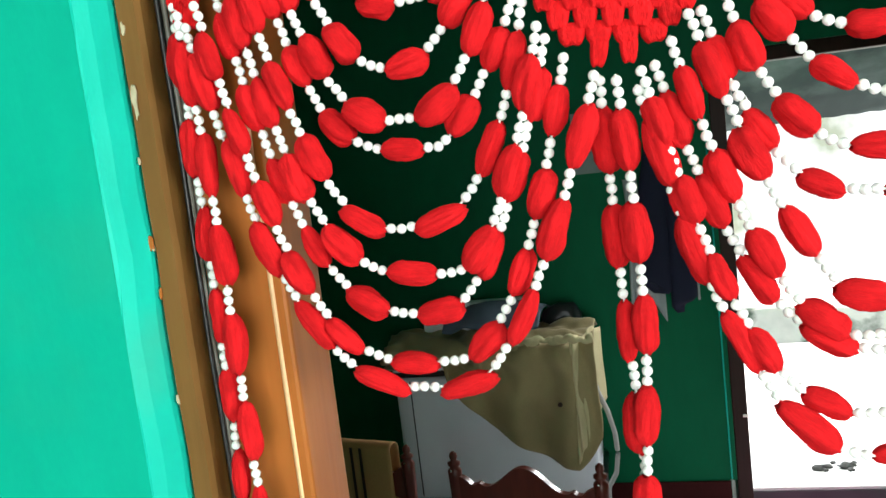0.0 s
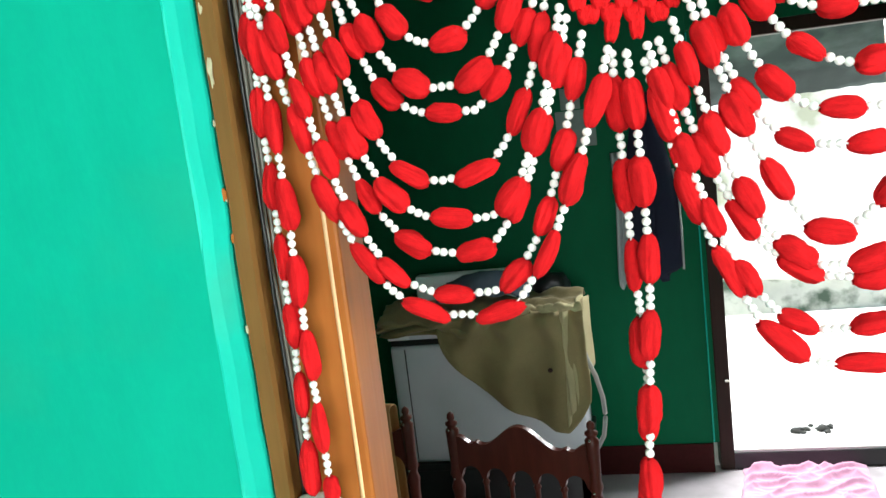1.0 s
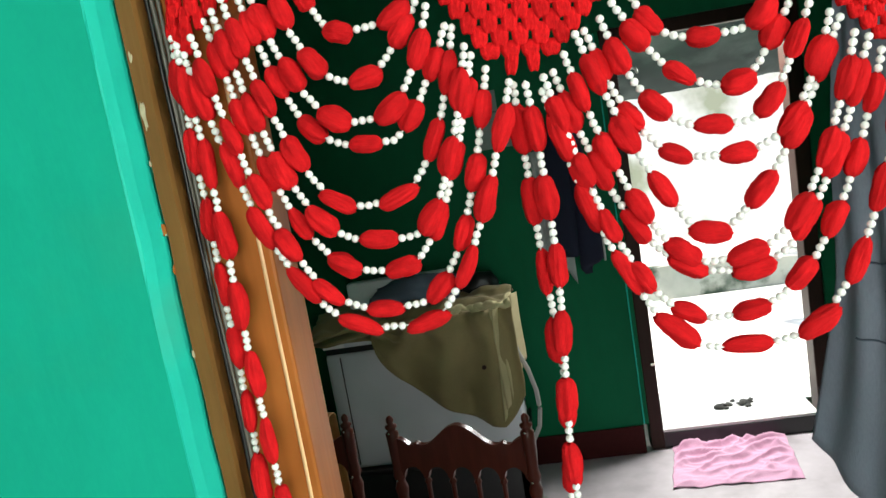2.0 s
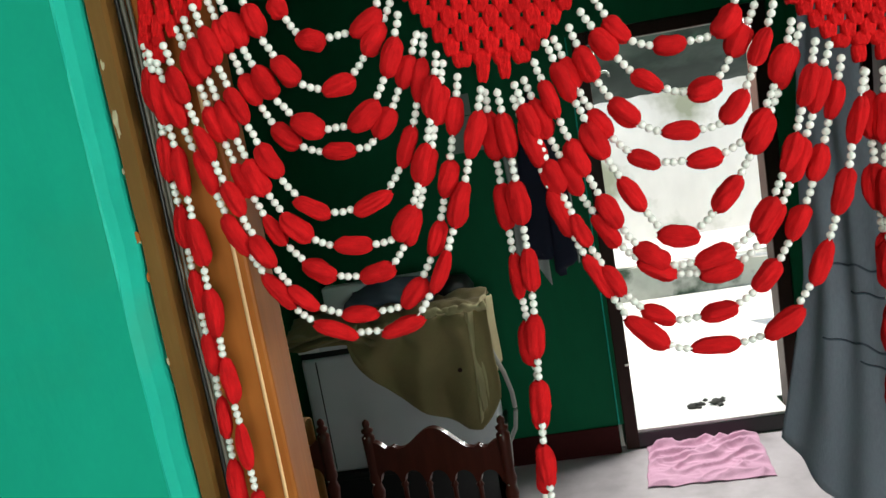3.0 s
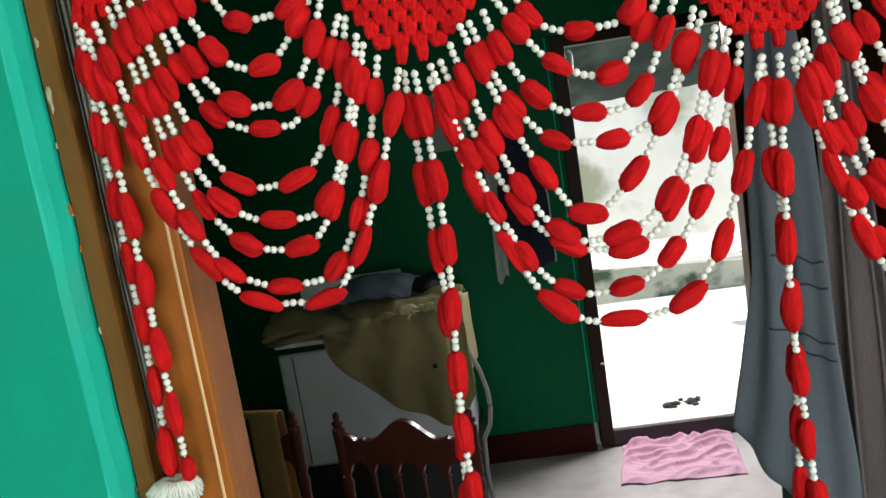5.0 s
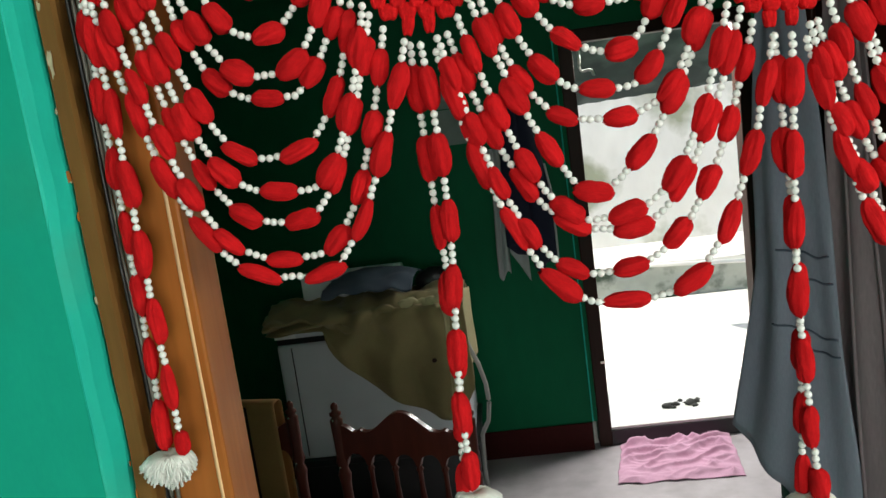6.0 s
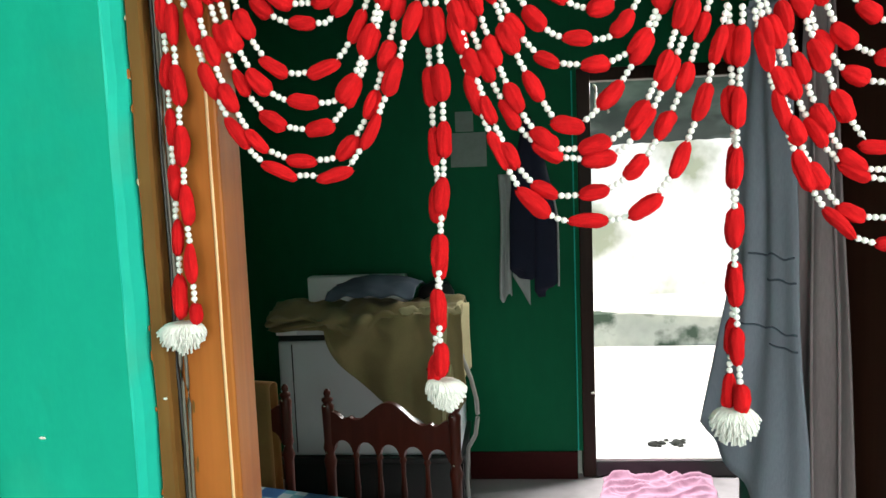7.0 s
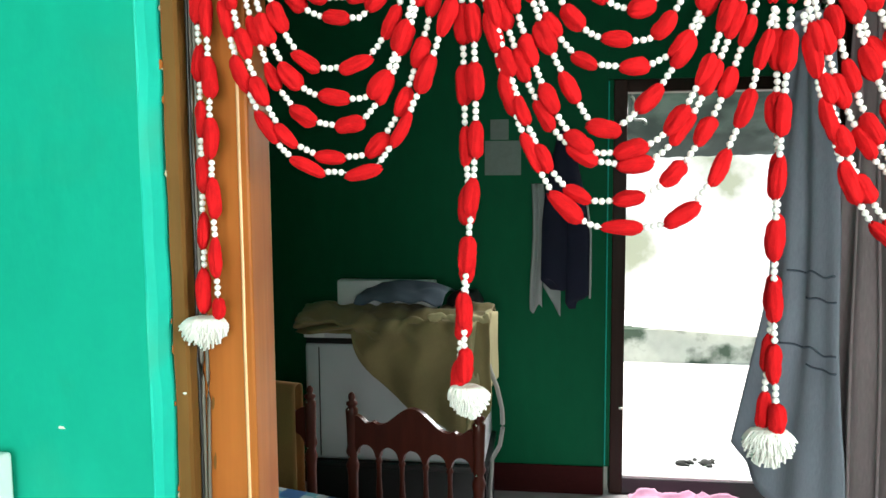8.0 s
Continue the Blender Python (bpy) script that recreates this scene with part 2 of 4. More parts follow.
# ---- the structure ----
OPEN_L, OPEN_R, HEAD = -0.026, 1.20, 2.26
BACK_Y, DOOR_L, DOOR_R, DOOR_H = 3.37, 0.72, 1.66, 2.20
H = 2.95
structure("floor", box(-2.2, 2.6, -3.2, 3.44, -0.12, 0.0), M["floor"], "pale polished cement floor with faint stains", "floor")
structure("ceiling", box(-2.3, 2.7, -3.3, 3.6, H, H + 0.15), M["ceil"], "limewashed plaster ceiling", "ceiling")
wall = structure("wall_front", box(-2.2, -0.0382, -0.034, 0.10, 0, H), M["paint"], "sea-green painted plaster wall beside the doorway", "wall")
part("wall_over_door", box(-0.05, OPEN_R + 0.05, -0.034, 0.10, HEAD, H), M["paint"], wall, "", False)
part("wall_panel", box(OPEN_R + 0.052, 2.6, -0.034, 0.10, 0, H), M["paint"], wall, "", False)
# the chamfer's side light is partly in its brighter colour
part("plaster_edge", post([(-0.0381, -0.0338, 0.1), (-0.0362, -0.0335, 0.8), (-0.0310, -0.0240, 0.9), (-0.0262, -0.0085, 1.0), (-0.0265, 0.0200, 0.3), (-0.0381, 0.0200, 0)], 0.0, HEAD - 0.002, 110, 0.0035), M["plaster"], wall, "chipped plaster edge of the opening, side light put into its brighter green", False)
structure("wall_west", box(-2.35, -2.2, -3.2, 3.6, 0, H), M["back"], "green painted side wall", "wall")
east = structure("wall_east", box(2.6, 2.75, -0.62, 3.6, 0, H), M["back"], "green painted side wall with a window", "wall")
part("wall_panel", box(2.6, 2.75, -3.2, -1.86, 0, H), M["paint"], east, "", False)
part("wall_panel", box(2.6, 2.75, -1.86, -0.62, 0, 1.13), M["paint"], east, "", False)
part("wall_panel", box(2.6, 2.75, -1.86, -0.62, 2.37, H), M["paint"], east, "", False)
rear = structure("wall_rear", box(-2.2, -0.05, -3.2, -3.0, 0, H), M["paint"], "green painted rear wall with a window", "wall")
part("wall_panel", box(1.30, 2.6, -3.2, -3.0, 0, H), M["paint"], rear, "", False)
part("wall_panel", box(-0.05, 1.30, -3.2, -3.0, 0, 1.18), M["paint"], rear, "", False)
part("wall_panel", box(-0.05, 1.30, -3.2, -3.0, 2.58, H), M["paint"], rear, "", False)
backw = structure("wall_back", box(-2.2, DOOR_L - 0.03, BACK_Y, 3.58, 0, H), M["back"], "green painted wall, the room's shade put into its paint, with an oxblood foot", "wall")
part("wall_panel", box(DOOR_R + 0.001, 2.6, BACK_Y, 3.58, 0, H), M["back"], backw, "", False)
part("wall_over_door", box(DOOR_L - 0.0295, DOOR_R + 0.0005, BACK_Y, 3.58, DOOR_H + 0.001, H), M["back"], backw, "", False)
structure("skirting_back", box(-2.2, DOOR_L - 0.032, BACK_Y - 0.012, BACK_Y, 0, 0.155, 0.003), M["skirt"], "oxblood painted skirting along the wall", "skirting")

# the near doorway: brown outer board, cables, teak jamb
jamb = structure("door_frame_front", post([(-0.0258, 0.006, 0.5), (-0.0232, -0.004, 0.8), (-0.0095, -0.003, 0.5), (-0.0072, 0.002, 0.4), (-0.0085, 0.032, 0), (-0.0258, 0.032, 0)], 0, HEAD - 0.003, 60, 0.0022), M["brown"], "chipped brown painted door frame", "door frame")
part("jamb", box(-0.0078, 0.057, 0.033, 0.104, 0, 2.18, 0.003), M["teak"], jamb, "varnished orange teak jamb", False)
# thin paler strip along the jamb's corner
part("worn_edge", post([(0.0445, 0.0320, 0.3), (0.0478, 0.0322, 0.3), (0.0482, 0.0345, 0.2), (0.0445, 0.0345, 0)], 0, 2.15, 90, 0.0022), M["teaklite"], jamb, "pale edge of the jamb")
part("jamb", box(OPEN_R - 0.06, OPEN_R + 0.02, 0.02, 0.104, 0, 2.18, 0.003), M["dark"], jamb, "dark stained jamb", False)
part("head_rail", box(-0.018, OPEN_R + 0.05, 0.03, 0.102, 2.182, HEAD - 0.003, 0.003), M["brown"], jamb, "", False)


# ---- outside, beyond the far door ----
structure("ground", surface(2, 2, lambda u, v: (-150 + 300 * u, -150 + 300 * v, -0.14)), M["concrete"], "bright sunlit concrete yard", "ground")
structure("yard_slab", box(0.7905, 1.5845, 3.393, 3.6015, 0.087, 0.102), M["concrete"], "sunlit concrete step outside the door", "pavement")
structure("yard_floor", box(-2.2, 7.5, 3.602, 8.61, -0.139, 0.102), M["concrete"], "sunlit concrete yard floor", "pavement")
lowwall = structure("wall_yard", prism([(-3.0, 0.10), (6.0, 0.10), (6.0, 0.27)] + [(6.0 - 9.0 * i / 60, 0.28 + 0.20 * i / 60 + 0.02 * noise.noise((i * 0.7, 0, 0))) for i in range(61)], 6.0, 6.16), M["moss"], "low rendered yard wall with dark moss", "wall")
structure("wall_neighbour", box(-6, 12, 8.6, 8.9, -0.14, 5.5), M["cream"], "cream rendered house wall with weather stains", "wall")
pole = structure("yard_pipe", tube([(1.1, 5.98, 0.43), (1.8, 5.97, 0.385), (2.5, 5.96, 0.34)], 0.018), M["concrete"], "pale pipe lying along the yard wall", "pipe", True)
awn = thing("awning", "grey corrugated sheet awning over the door", "awning", (0, 3.6, 2.3))
part("roof_sheet", surface(90, 4, lambda u, v: (0.45 + 2.3 * u, 1.25 * v, 0.003 * math.sin(u * 110) + 0.16 - 0.63 * v + 0.05 * (u - 0.4) * v), 0.003), M["sheet"], awn)
for k, x in enumerate((0.55, 2.65)):
    part("rafter", tube([(x, -0.02, 0.11), (x, 1.2, -0.46)], 0.014), M["dark"], awn)


def pebble(x, y, z, s, seed):
    bm = bmesh.new()
    bmesh.ops.create_icosphere(bm, subdivisions=2, radius=1)
    for v in bm.verts:
        v.co *= 1 + 0.9 * noise.noise(v.co * 1.6 + Vector((seed, 0, 0)))
        v.co = Vector((x + v.co.x * s * 1.5, y + v.co.y * s, max(z, z + s * 0.6 + v.co.z * s * 0.9)))
    return tagged(link_mesh("stone", bm, M["stone"]), "dark rough stone lying by the threshold", "stone", "stones by the threshold")


for i, (x, y, s) in enumerate(((1.130, 3.585, 0.019), (1.175, 3.61, 0.013), (1.255, 3.60, 0.021), (1.300, 3.63, 0.015), (1.215, 3.66, 0.010), (1.275, 3.57, 0.011), (1.155, 3.57, 0.010))):
    pebble(x, y, 0.102, s, i * 7.3)

# far door: dark frame with a sill
fr = structure("door_frame_back", box(DOOR_L, 0.79, 3.385, 3.50, 0, DOOR_H, 0.006), M["dark"], "dark brown wooden frame of the open yard door", "door frame")
part("frame_post", box(1.585, DOOR_R, 3.385, 3.50, 0, DOOR_H, 0.006), M["dark"], fr, "", False)
part("head_rail", box(0.79, 1.585, 3.387, 3.498, 2.135, DOOR_H, 0.006), M["dark"], fr, "", False)
part("sill", box(0.79, 1.585, 3.387, 3.50, 0, 0.085, 0.002), M["black"], fr, "black worn wooden sill", False)
part("plaster_edge", box(DOOR_L - 0.029, DOOR_L - 0.001, BACK_Y - 0.004, 3.52, 0.155, DOOR_H, 0.006), M["back"], fr, "green plastered reveal", False)
# glossy highlight on the reveal's corner, modelled as a paler strip
part("worn_edge", post([(DOOR_L - 0.0300, BACK_Y - 0.0060, 0.2), (DOOR_L - 0.0230, BACK_Y - 0.0065, 0.3), (DOOR_L - 0.0225, BACK_Y - 0.0035, 0.0), (DOOR_L - 0.0300, BACK_Y - 0.0035, 0.0)], 0.16, DOOR_H - 0.01, 70, 0.004), M["plaster"], fr, "corner highlight of the green reveal, as a paler strip")
part("latch", box(0.765, 0.790, 3.372, 3.386, 0.47, 0.485, 0.002), M["chrome"], fr, "bright metal catch", False)
hook = thing("wire_hook", "bent white wire hook at the door head", "hook", (0.80, 3.383, 2.0))
part("wire", tube([(0.004 + 0.075 * t ** 1.6 + 0.010 * math.sin(t * 9), -0.004, 0.10 - 0.15 * t + 0.022 * math.sin(t * 8 + 0.6)) for t in [i / 40 for i in range(41)]], 0.0065, 8), M["paper"], hook)


# ---- the hanging in the doorway ----
def pompom_mesh(seed):
    """A bundle of wool threads tied at both ends, 1 long in z and 1 across."""
    rnd = random.Random(seed)
    bm = bmesh.new()
    seg, rows = 40, 16
    ph = [rnd.uniform(0, 6.3) for _ in range(5)]
    side, skew = rnd.uniform(-0.07, 0.07), rnd.uniform(-0.16, 0.16)
    thread = [rnd.uniform(-1, 1) for _ in range(seg)]
    grid = []
    for j in range(rows + 1):
        s = 0.5 - 0.5 * math.cos(math.pi * j / rows)
        w = 0.26 + 0.74 * max(0.0, 1 - abs(2 * s - 1 + skew * math.sin(math.pi * s)) ** 2.9) ** 0.60
        row = []
        for k in range(seg):
            a = 2 * math.pi * k / seg
            twist = a + 0.5 * s
            g = 1 + 0.06 * math.sin(3 * twist + ph[0]) + 0.055 * math.sin(5 * twist + ph[1]) + 0.045 * thread[k] * (1 if k % 2 else -0.6) + 0.045 * rnd.uniform(-1, 1)
            lay = a * 9 + 2.2 * math.sin(2 * a + ph[3]) + (s - 0.5) * (2.5 * math.sin(a + ph[4])) + 2.0 * noise.noise((math.cos(a) * 1.6, math.sin(a) * 1.6 + seed, s * 2.5))
            g += 0.050 * math.sin(lay) * (0.5 + abs(math.sin(a * 1.5 + ph[1])))
            g += 0.20 * noise.noise((math.cos(a) * 0.9 + seed, math.sin(a) * 0.9, s * 2.2))
            r = 0.5 * w * g
            row.append(bm.verts.new((r * math.cos(a) + side * math.sin(math.pi * s), r * math.sin(a) * 0.94, (s - 0.5) + 0.035 * math.sin(2 * a + ph[2]) * (1 if j in (0, rows) else 0))))
        grid.append(row)
    for a, b in zip(grid, grid[1:]):
        for k in range(seg):
            bm.faces.new((a[k], a[(k + 1) % seg], b[(k + 1) % seg], b[k]))
    bm.faces.new(grid[0][::-1])
    bm.faces.new(grid[-1])
    bmesh.ops.recalc_face_normals(bm, faces=bm.faces)
    me = bpy.data.meshes.new("pompom")
    bm.to_mesh(me)
    bm.free()
    for p in me.polygons:
        p.use_smooth = True
    me.materials.append(M["wool"])
    return me


POMPOMS = [pompom_mesh(11 * k + 3) for k in range(9)]


def bead_mesh():
    bm = bmesh.new()
    bmesh.ops.create_uvsphere(bm, u_segments=10, v_segments=7, radius=0.5)
    me = bpy.data.meshes.new("bead")
    bm.to_mesh(me)
    bm.free()
    for p in me.polygons:
        p.use_smooth = True
    me.materials.append(M["bead"])
    return me


BEAD = bead_mesh()


def stitch_mesh(seed):
    """One puffed crochet cluster of two soft lobes, 1 wide and 1 high."""
    rnd = random.Random(seed)
    bm = bmesh.new()
    seg, rows = 20, 10
    lean = rnd.uniform(-0.10, 0.10)
    grid = []
    for j in range(rows + 1):
        t = -math.pi / 2 + math.pi * j / rows
        row = []
        for k in range(seg):
            a = 2 * math.pi * k / seg
            c, d = math.cos(a), math.sin(a)
            fall = max(0.0, math.cos(t)) ** 0.42
            x = 0.5 * math.copysign(abs(c) ** 0.7, c) * fall
            z = 0.5 * math.copysign(abs(math.sin(t)) ** 0.9, t)
            y = 0.5 * d * fall * (1 - 0.38 * math.exp(-((x - lean * z) / 0.10) ** 2) + 0.10 * rnd.uniform(-1, 1))
            row.append(bm.verts.new((x * (1.0 + 0.22 * z), y * (1 - 0.55 * z), z + 0.03 * math.cos(x * 12))))
        grid.append(row)
    for a, b in zip(grid, grid[1:]):
        for k in range(seg):
            bm.faces.new((a[k], a[(k + 1) % seg], b[(k + 1) % seg], b[k]))
    bmesh.ops.remove_doubles(bm, verts=bm.verts[:], dist=0.02)
    bmesh.ops.recalc_face_normals(bm, faces=bm.faces)
    me = bpy.data.meshes.new("stitch")
    bm.to_mesh(me)
    bm.free()
    for p in me.polygons:
        p.use_smooth = True
    me.materials.append(M["crochet"])
    return me


STITCHES = [stitch_mesh(k) for k in range(4)]
toran = thing("door_hanging", "red woollen pompom door hanging with white beads and crocheted points", "door hanging", (0, 0, 0))
# each crocheted point: foot left and right, shoulder left and right (x, z), clusters in its foot row, clusters gained a row
POINTS = [
    ((0.013, 2.015), (0.037, 2.013), (0.025, 2.077), (0.118, 2.067), 2, 0.55),
    ((0.281, 1.952), (0.348, 1.946), (0.236, 2.031), (0.410, 2.002), 4, 1.0),
    ((0.592, 1.914), (0.653, 1.909), (0.539, 1.979), (0.694, 1.953), 4, 1.0),
    ((0.910, 1.885), (0.971, 1.880), (0.857, 1.951), (1.012, 1.924), 4, 1.0),
]
ROWS = 6
for k, (bl, br, tl, tr, n0, grow) in enumerate(POINTS):
    bl, br, tl, tr = (Vector((c[0], 0.0, c[1])) for c in (bl, br, tl, tr))
    tilt = math.degrees(math.atan2(br.z - bl.z, br.x - bl.x))
    a, b = bl.lerp(tl, 2.0), br.lerp(tr, 2.0)
    panel = part("crochet_panel", tube([a.lerp(b, i / 8) for i in range(9)], 0.004), M["crochet"], toran, "pointed red crochet panel")
    high = ((tl + tr) / 2 - (bl + br) / 2).length / ROWS
    for r in range(-1, 2 * ROWS + 1):
        a, b = bl.lerp(tl, r / ROWS), br.lerp(tr, r / ROWS)
        n = n0 + round(grow * r)
        wide = (b - a).length / n
        if r < 0:
            # two small knots under the foot, from which the long strands hang
            n, wide = 2, 0.0125
            mid = (bl + br) / 2 + Vector((0.0, 0.0, -0.0105))
            a, b = mid - Vector((0.0185, 0, -0.001)), mid + Vector((0.0185, 0, -0.001))
            if k == 0:
                a, b = mid - Vector((0.009, 0, 0)), mid + Vector((0.009, 0, 0))
        for c in range(n):
            p = a.lerp(b, (c + 0.5) / n) + Vector((0, 0.004 + random.uniform(-0.001, 0.001), high * 0.5 + random.uniform(-0.0006, 0.0006)))
            tall, full = ((1.75, 0.92), (1.25, 1.02), (1.62, 0.86))[min(2, r + 1)]
            sheet("stitch", STITCHES[(c * 3 + r) % 4], panel, pose(*p, 0, -tilt + random.uniform(-7, 7), 0) @ Matrix.Diagonal((wide * full * random.uniform(0.95, 1.05), 0.011, high * tall, 1)))


def string_up(path, items, fat, seed):
    """Wool bundles ("P", place, length) and beads ("b", place) threaded on a cord along a path."""
    rnd = random.Random(seed)
    acc = [0.0]
    for a, b in zip(path, path[1:]):
        acc.append(acc[-1] + (b - a).length)

    def at(s):
        s = min(max(s, 0.0), acc[-1])
        for i in range(len(path) - 1):
            if s <= acc[i + 1] or i == len(path) - 2:
                f = (s - acc[i]) / max(acc[i + 1] - acc[i], 1e-9)
                return path[i].lerp(path[i + 1], f), (path[i + 1] - path[i]).normalized()

    strand = part("strand", tube(path[::2] + ([path[-1]] if len(path) % 2 == 0 else []), 0.0009, 5), M["cord"], toran)
    for it in items:
        p, d = at(it[1])
        q = d.to_track_quat("Z", "Y").to_matrix().to_4x4()
        if it[0] == "P":
            # the chord under the bundle gives its lie
            d = (at(it[1] + it[2] / 2)[0] - at(it[1] - it[2] / 2)[0]).normalized()
            q = d.to_track_quat("Z", "Y").to_matrix().to_4x4()
            w = fat * rnd.uniform(0.86, 1.18)
            m = Matrix.Translation(p + Vector((rnd.uniform(-0.001, 0.001), rnd.uniform(-0.002, 0.002), rnd.uniform(-0.0015, 0.001)))) @ q @ pose(0, 0, 0, rnd.uniform(-3, 3), rnd.uniform(-3, 3), rnd.uniform(0, 360)) @ Matrix.Diagonal((w, w, it[2] * 1.0, 1))
            sheet("pompom", POMPOMS[rnd.randrange(len(POMPOMS))], strand, m)
        else:
            sheet("bead", BEAD, strand, Matrix.Translation(p + Vector((rnd.uniform(-0.0005, 0.0005), rnd.uniform(-0.0006, 0.0006), rnd.uniform(-0.0004, 0.0004)))) @ q @ pose(0, 0, 0, rnd.uniform(0, 360)) @ Matrix.Diagonal((0.0073, 0.0073, 0.0069, 1)))
    return strand


PEARL = 0.0070
THREE = 3 * PEARL


def trio(middle):
    return [("b", middle + (q - 1) * PEARL) for q in range(3)]


def hang(path, low, total, centre, left, right, fat, seed):
    """Bundles and threes of beads counted from the lowest place, left and right of it."""
    items, sizes = [], []
    for way, run, n in ((-1, low, left), (1, total - low, right)):
        if centre == "B":
            size = (run - THREE / 2 - n * THREE) / n
            s = THREE / 2
        else:
            size = (run - THREE * (n + 1)) / (n + 0.5)
            s = size / 2
            sizes.append(size)
            items.extend(trio(low + way * (s + THREE / 2)))
            s += THREE
        for k in range(n):
            items.append(("P", low + way * (s + size / 2), size))
            items.extend(trio(low + way * (s + size + THREE / 2)))
            s += size + THREE
    if centre == "B":
        items.extend(trio(low))
    else:
        items.append(("P", low + (sizes[1] - sizes[0]) / 4, (sizes[0] + sizes[1]) / 2))
    return string_up(path, items, fat, seed)


def swag(p, q, foot, pl, pr, n=160):
    """A stiff woolly chain hung from p to q with its lowest place at foot; gives the path, the length up to foot and the whole length."""
    raw = []
    for i in range(n + 1):
        f = -1 + 2 * i / n
        e, power = (p, pl) if f < 0 else (q, pr)
        a = abs(f) ** 0.8
        raw.append(Vector((foot.x + a * (e.x - foot.x), p.y + (q.y - p.y) * i / n, foot.z + (e.z - foot.z) * a ** power)))
    acc = [0.0]
    for u, v in zip(raw, raw[1:]):
        acc.append(acc[-1] + (v - u).length)
    return raw, acc[n // 2], acc[n]


# per swag, from the highest to the lowest: what its lowest place holds (a bundle or beads), bundles left and right of it,
# its two ends, its lowest place (x, z), and how full it hangs on either side
FIRST = [
    ("P", 1, 1, (0.127, 2.057), (0.233, 2.031), (0.160, 1.995), 1.45, 5.23),
    ("P", 2, 1, (0.108, 2.053), (0.238, 2.017), (0.180, 1.952), 3.04, 1.39),
    ("B", 3, 2, (0.089, 2.051), (0.243, 2.005), (0.171, 1.918), 2.51, 2.49),
    ("B", 4, 2, (0.080, 2.046), (0.256, 1.987), (0.195, 1.897), 3.86, 1.37),
    ("B", 4, 3, (0.069, 2.042), (0.261, 1.985), (0.163, 1.845), 2.46, 2.92),
    ("B", 5, 3, (0.058, 2.034), (0.269, 1.967), (0.195, 1.812), 3.53, 1.96),
    ("P", 5, 3, (0.048, 2.028), (0.273, 1.959), (0.184, 1.785), 3.22, 1.87),
    ("B", 6, 4, (0.038, 2.015), (0.284, 1.946), (0.190, 1.751), 3.38, 2.03),
    ("P", 5, 3, (0.027, 2.002), (0.302, 1.932), (0.199, 1.734), 3.51, 1.62),
]
SECOND = [
    ("B", 2, 1, (0.406, 1.990), (0.527, 1.981), (0.488, 1.939), 4.34, 2.20),
    ("P", 2, 1, (0.392, 1.981), (0.537, 1.962), (0.487, 1.897), 2.44, 1.48),
    ("B", 3, 2, (0.381, 1.970), (0.549, 1.959), (0.488, 1.865), 3.47, 1.75),
    ("P", 3, 2, (0.368, 1.963), (0.563, 1.943), (0.479, 1.840), 3.41, 2.61),
    ("P", 3, 3, (0.359, 1.961), (0.571, 1.938), (0.450, 1.776), 1.52, 1.73),
    ("B", 4, 4, (0.348, 1.947), (0.577, 1.924), (0.450, 1.752), 2.08, 2.93),
    ("P", 4, 3, (0.338, 1.934), (0.589, 1.919), (0.483, 1.741), 3.01, 1.96),
    ("B", 5, 5, (0.329, 1.931), (0.599, 1.907), (0.449, 1.703), 2.33, 2.75),
    ("P", 4, 4, (0.326, 1.920), (0.612, 1.893), (0.470, 1.675), 2.68, 3.05),
]
for g, (swags, dx, dz) in enumerate(((FIRST, 0.0, 0.0), (SECOND, 0.0, 0.0), (SECOND, 0.313, -0.033))):
    for i, (centre, left, right, p, q, low, pl, pr) in enumerate(swags):
        ya, yb = 0.010 - 0.008 * ((i * 2) % 3) / 2 - 0.0012 * i, 0.010 - 0.008 * ((i * 2 + 1) % 3) / 2 - 0.0012 * i
        path, l, total = swag(Vector((p[0] + dx, ya, p[1] + dz)), Vector((q[0] + dx, yb, q[1] + dz)), Vector((low[0] + dx, 0, low[1] + dz)), pl, pr)
        hang(path, l, total, centre, left, right, 0.0180 - 0.00022 * i, 100 * g + i)


def tassel(x, y, z, wide, tall, sweep, seed):
    """A ball of short loose threads bound at its top, swept to one side."""
    rnd = random.Random(seed)
    bm = bmesh.new()
    for k in range(520):
        a, c = rnd.uniform(0, 6.283), rnd.uniform(-0.30, 1.0)
        w = math.sqrt(max(0.0, 1 - c * c))
        size = rnd.uniform(0.78, 1.06)
        out, drop = size * wide * w, size * tall * (0.30 + 0.70 * max(c, 0.0))
        kink = rnd.uniform(-0.45, 0.45)
        pts = []
        for j in range(6):
            s = j / 5
            b = a + kink * s
            pts.append((x + out * math.cos(b) * s ** 0.7 + sweep * s * s, y + out * math.sin(b) * s ** 0.7 * 0.8, z + 0.007 * w * math.sin(s * 2.6) - drop * s ** 1.4))
        tube(pts, 0.0012, 3, bm)
    return part("tassel", bm, M["tassel"], toran, "fluffy cream thread tassel")


def smooth_line(points, n=40):
    """Catmull-Rom line through a few places."""
    pts = [points[0]] + list(points) + [points[-1]]
    line = []
    for i in range(1, len(pts) - 2):
        for j in range(n // (len(points) - 1)):
            t = j / (n // (len(points) - 1))
            a, b, c, d = (Vector(pts[i + m]) for m in (-1, 0, 1, 2))
            line.append(0.5 * ((2 * b) + (c - a) * t + (2 * a - 5 * b + 4 * c - d) * t * t + (3 * b - a - 3 * c + d) * t ** 3))
    return line + [Vector(points[-1])]


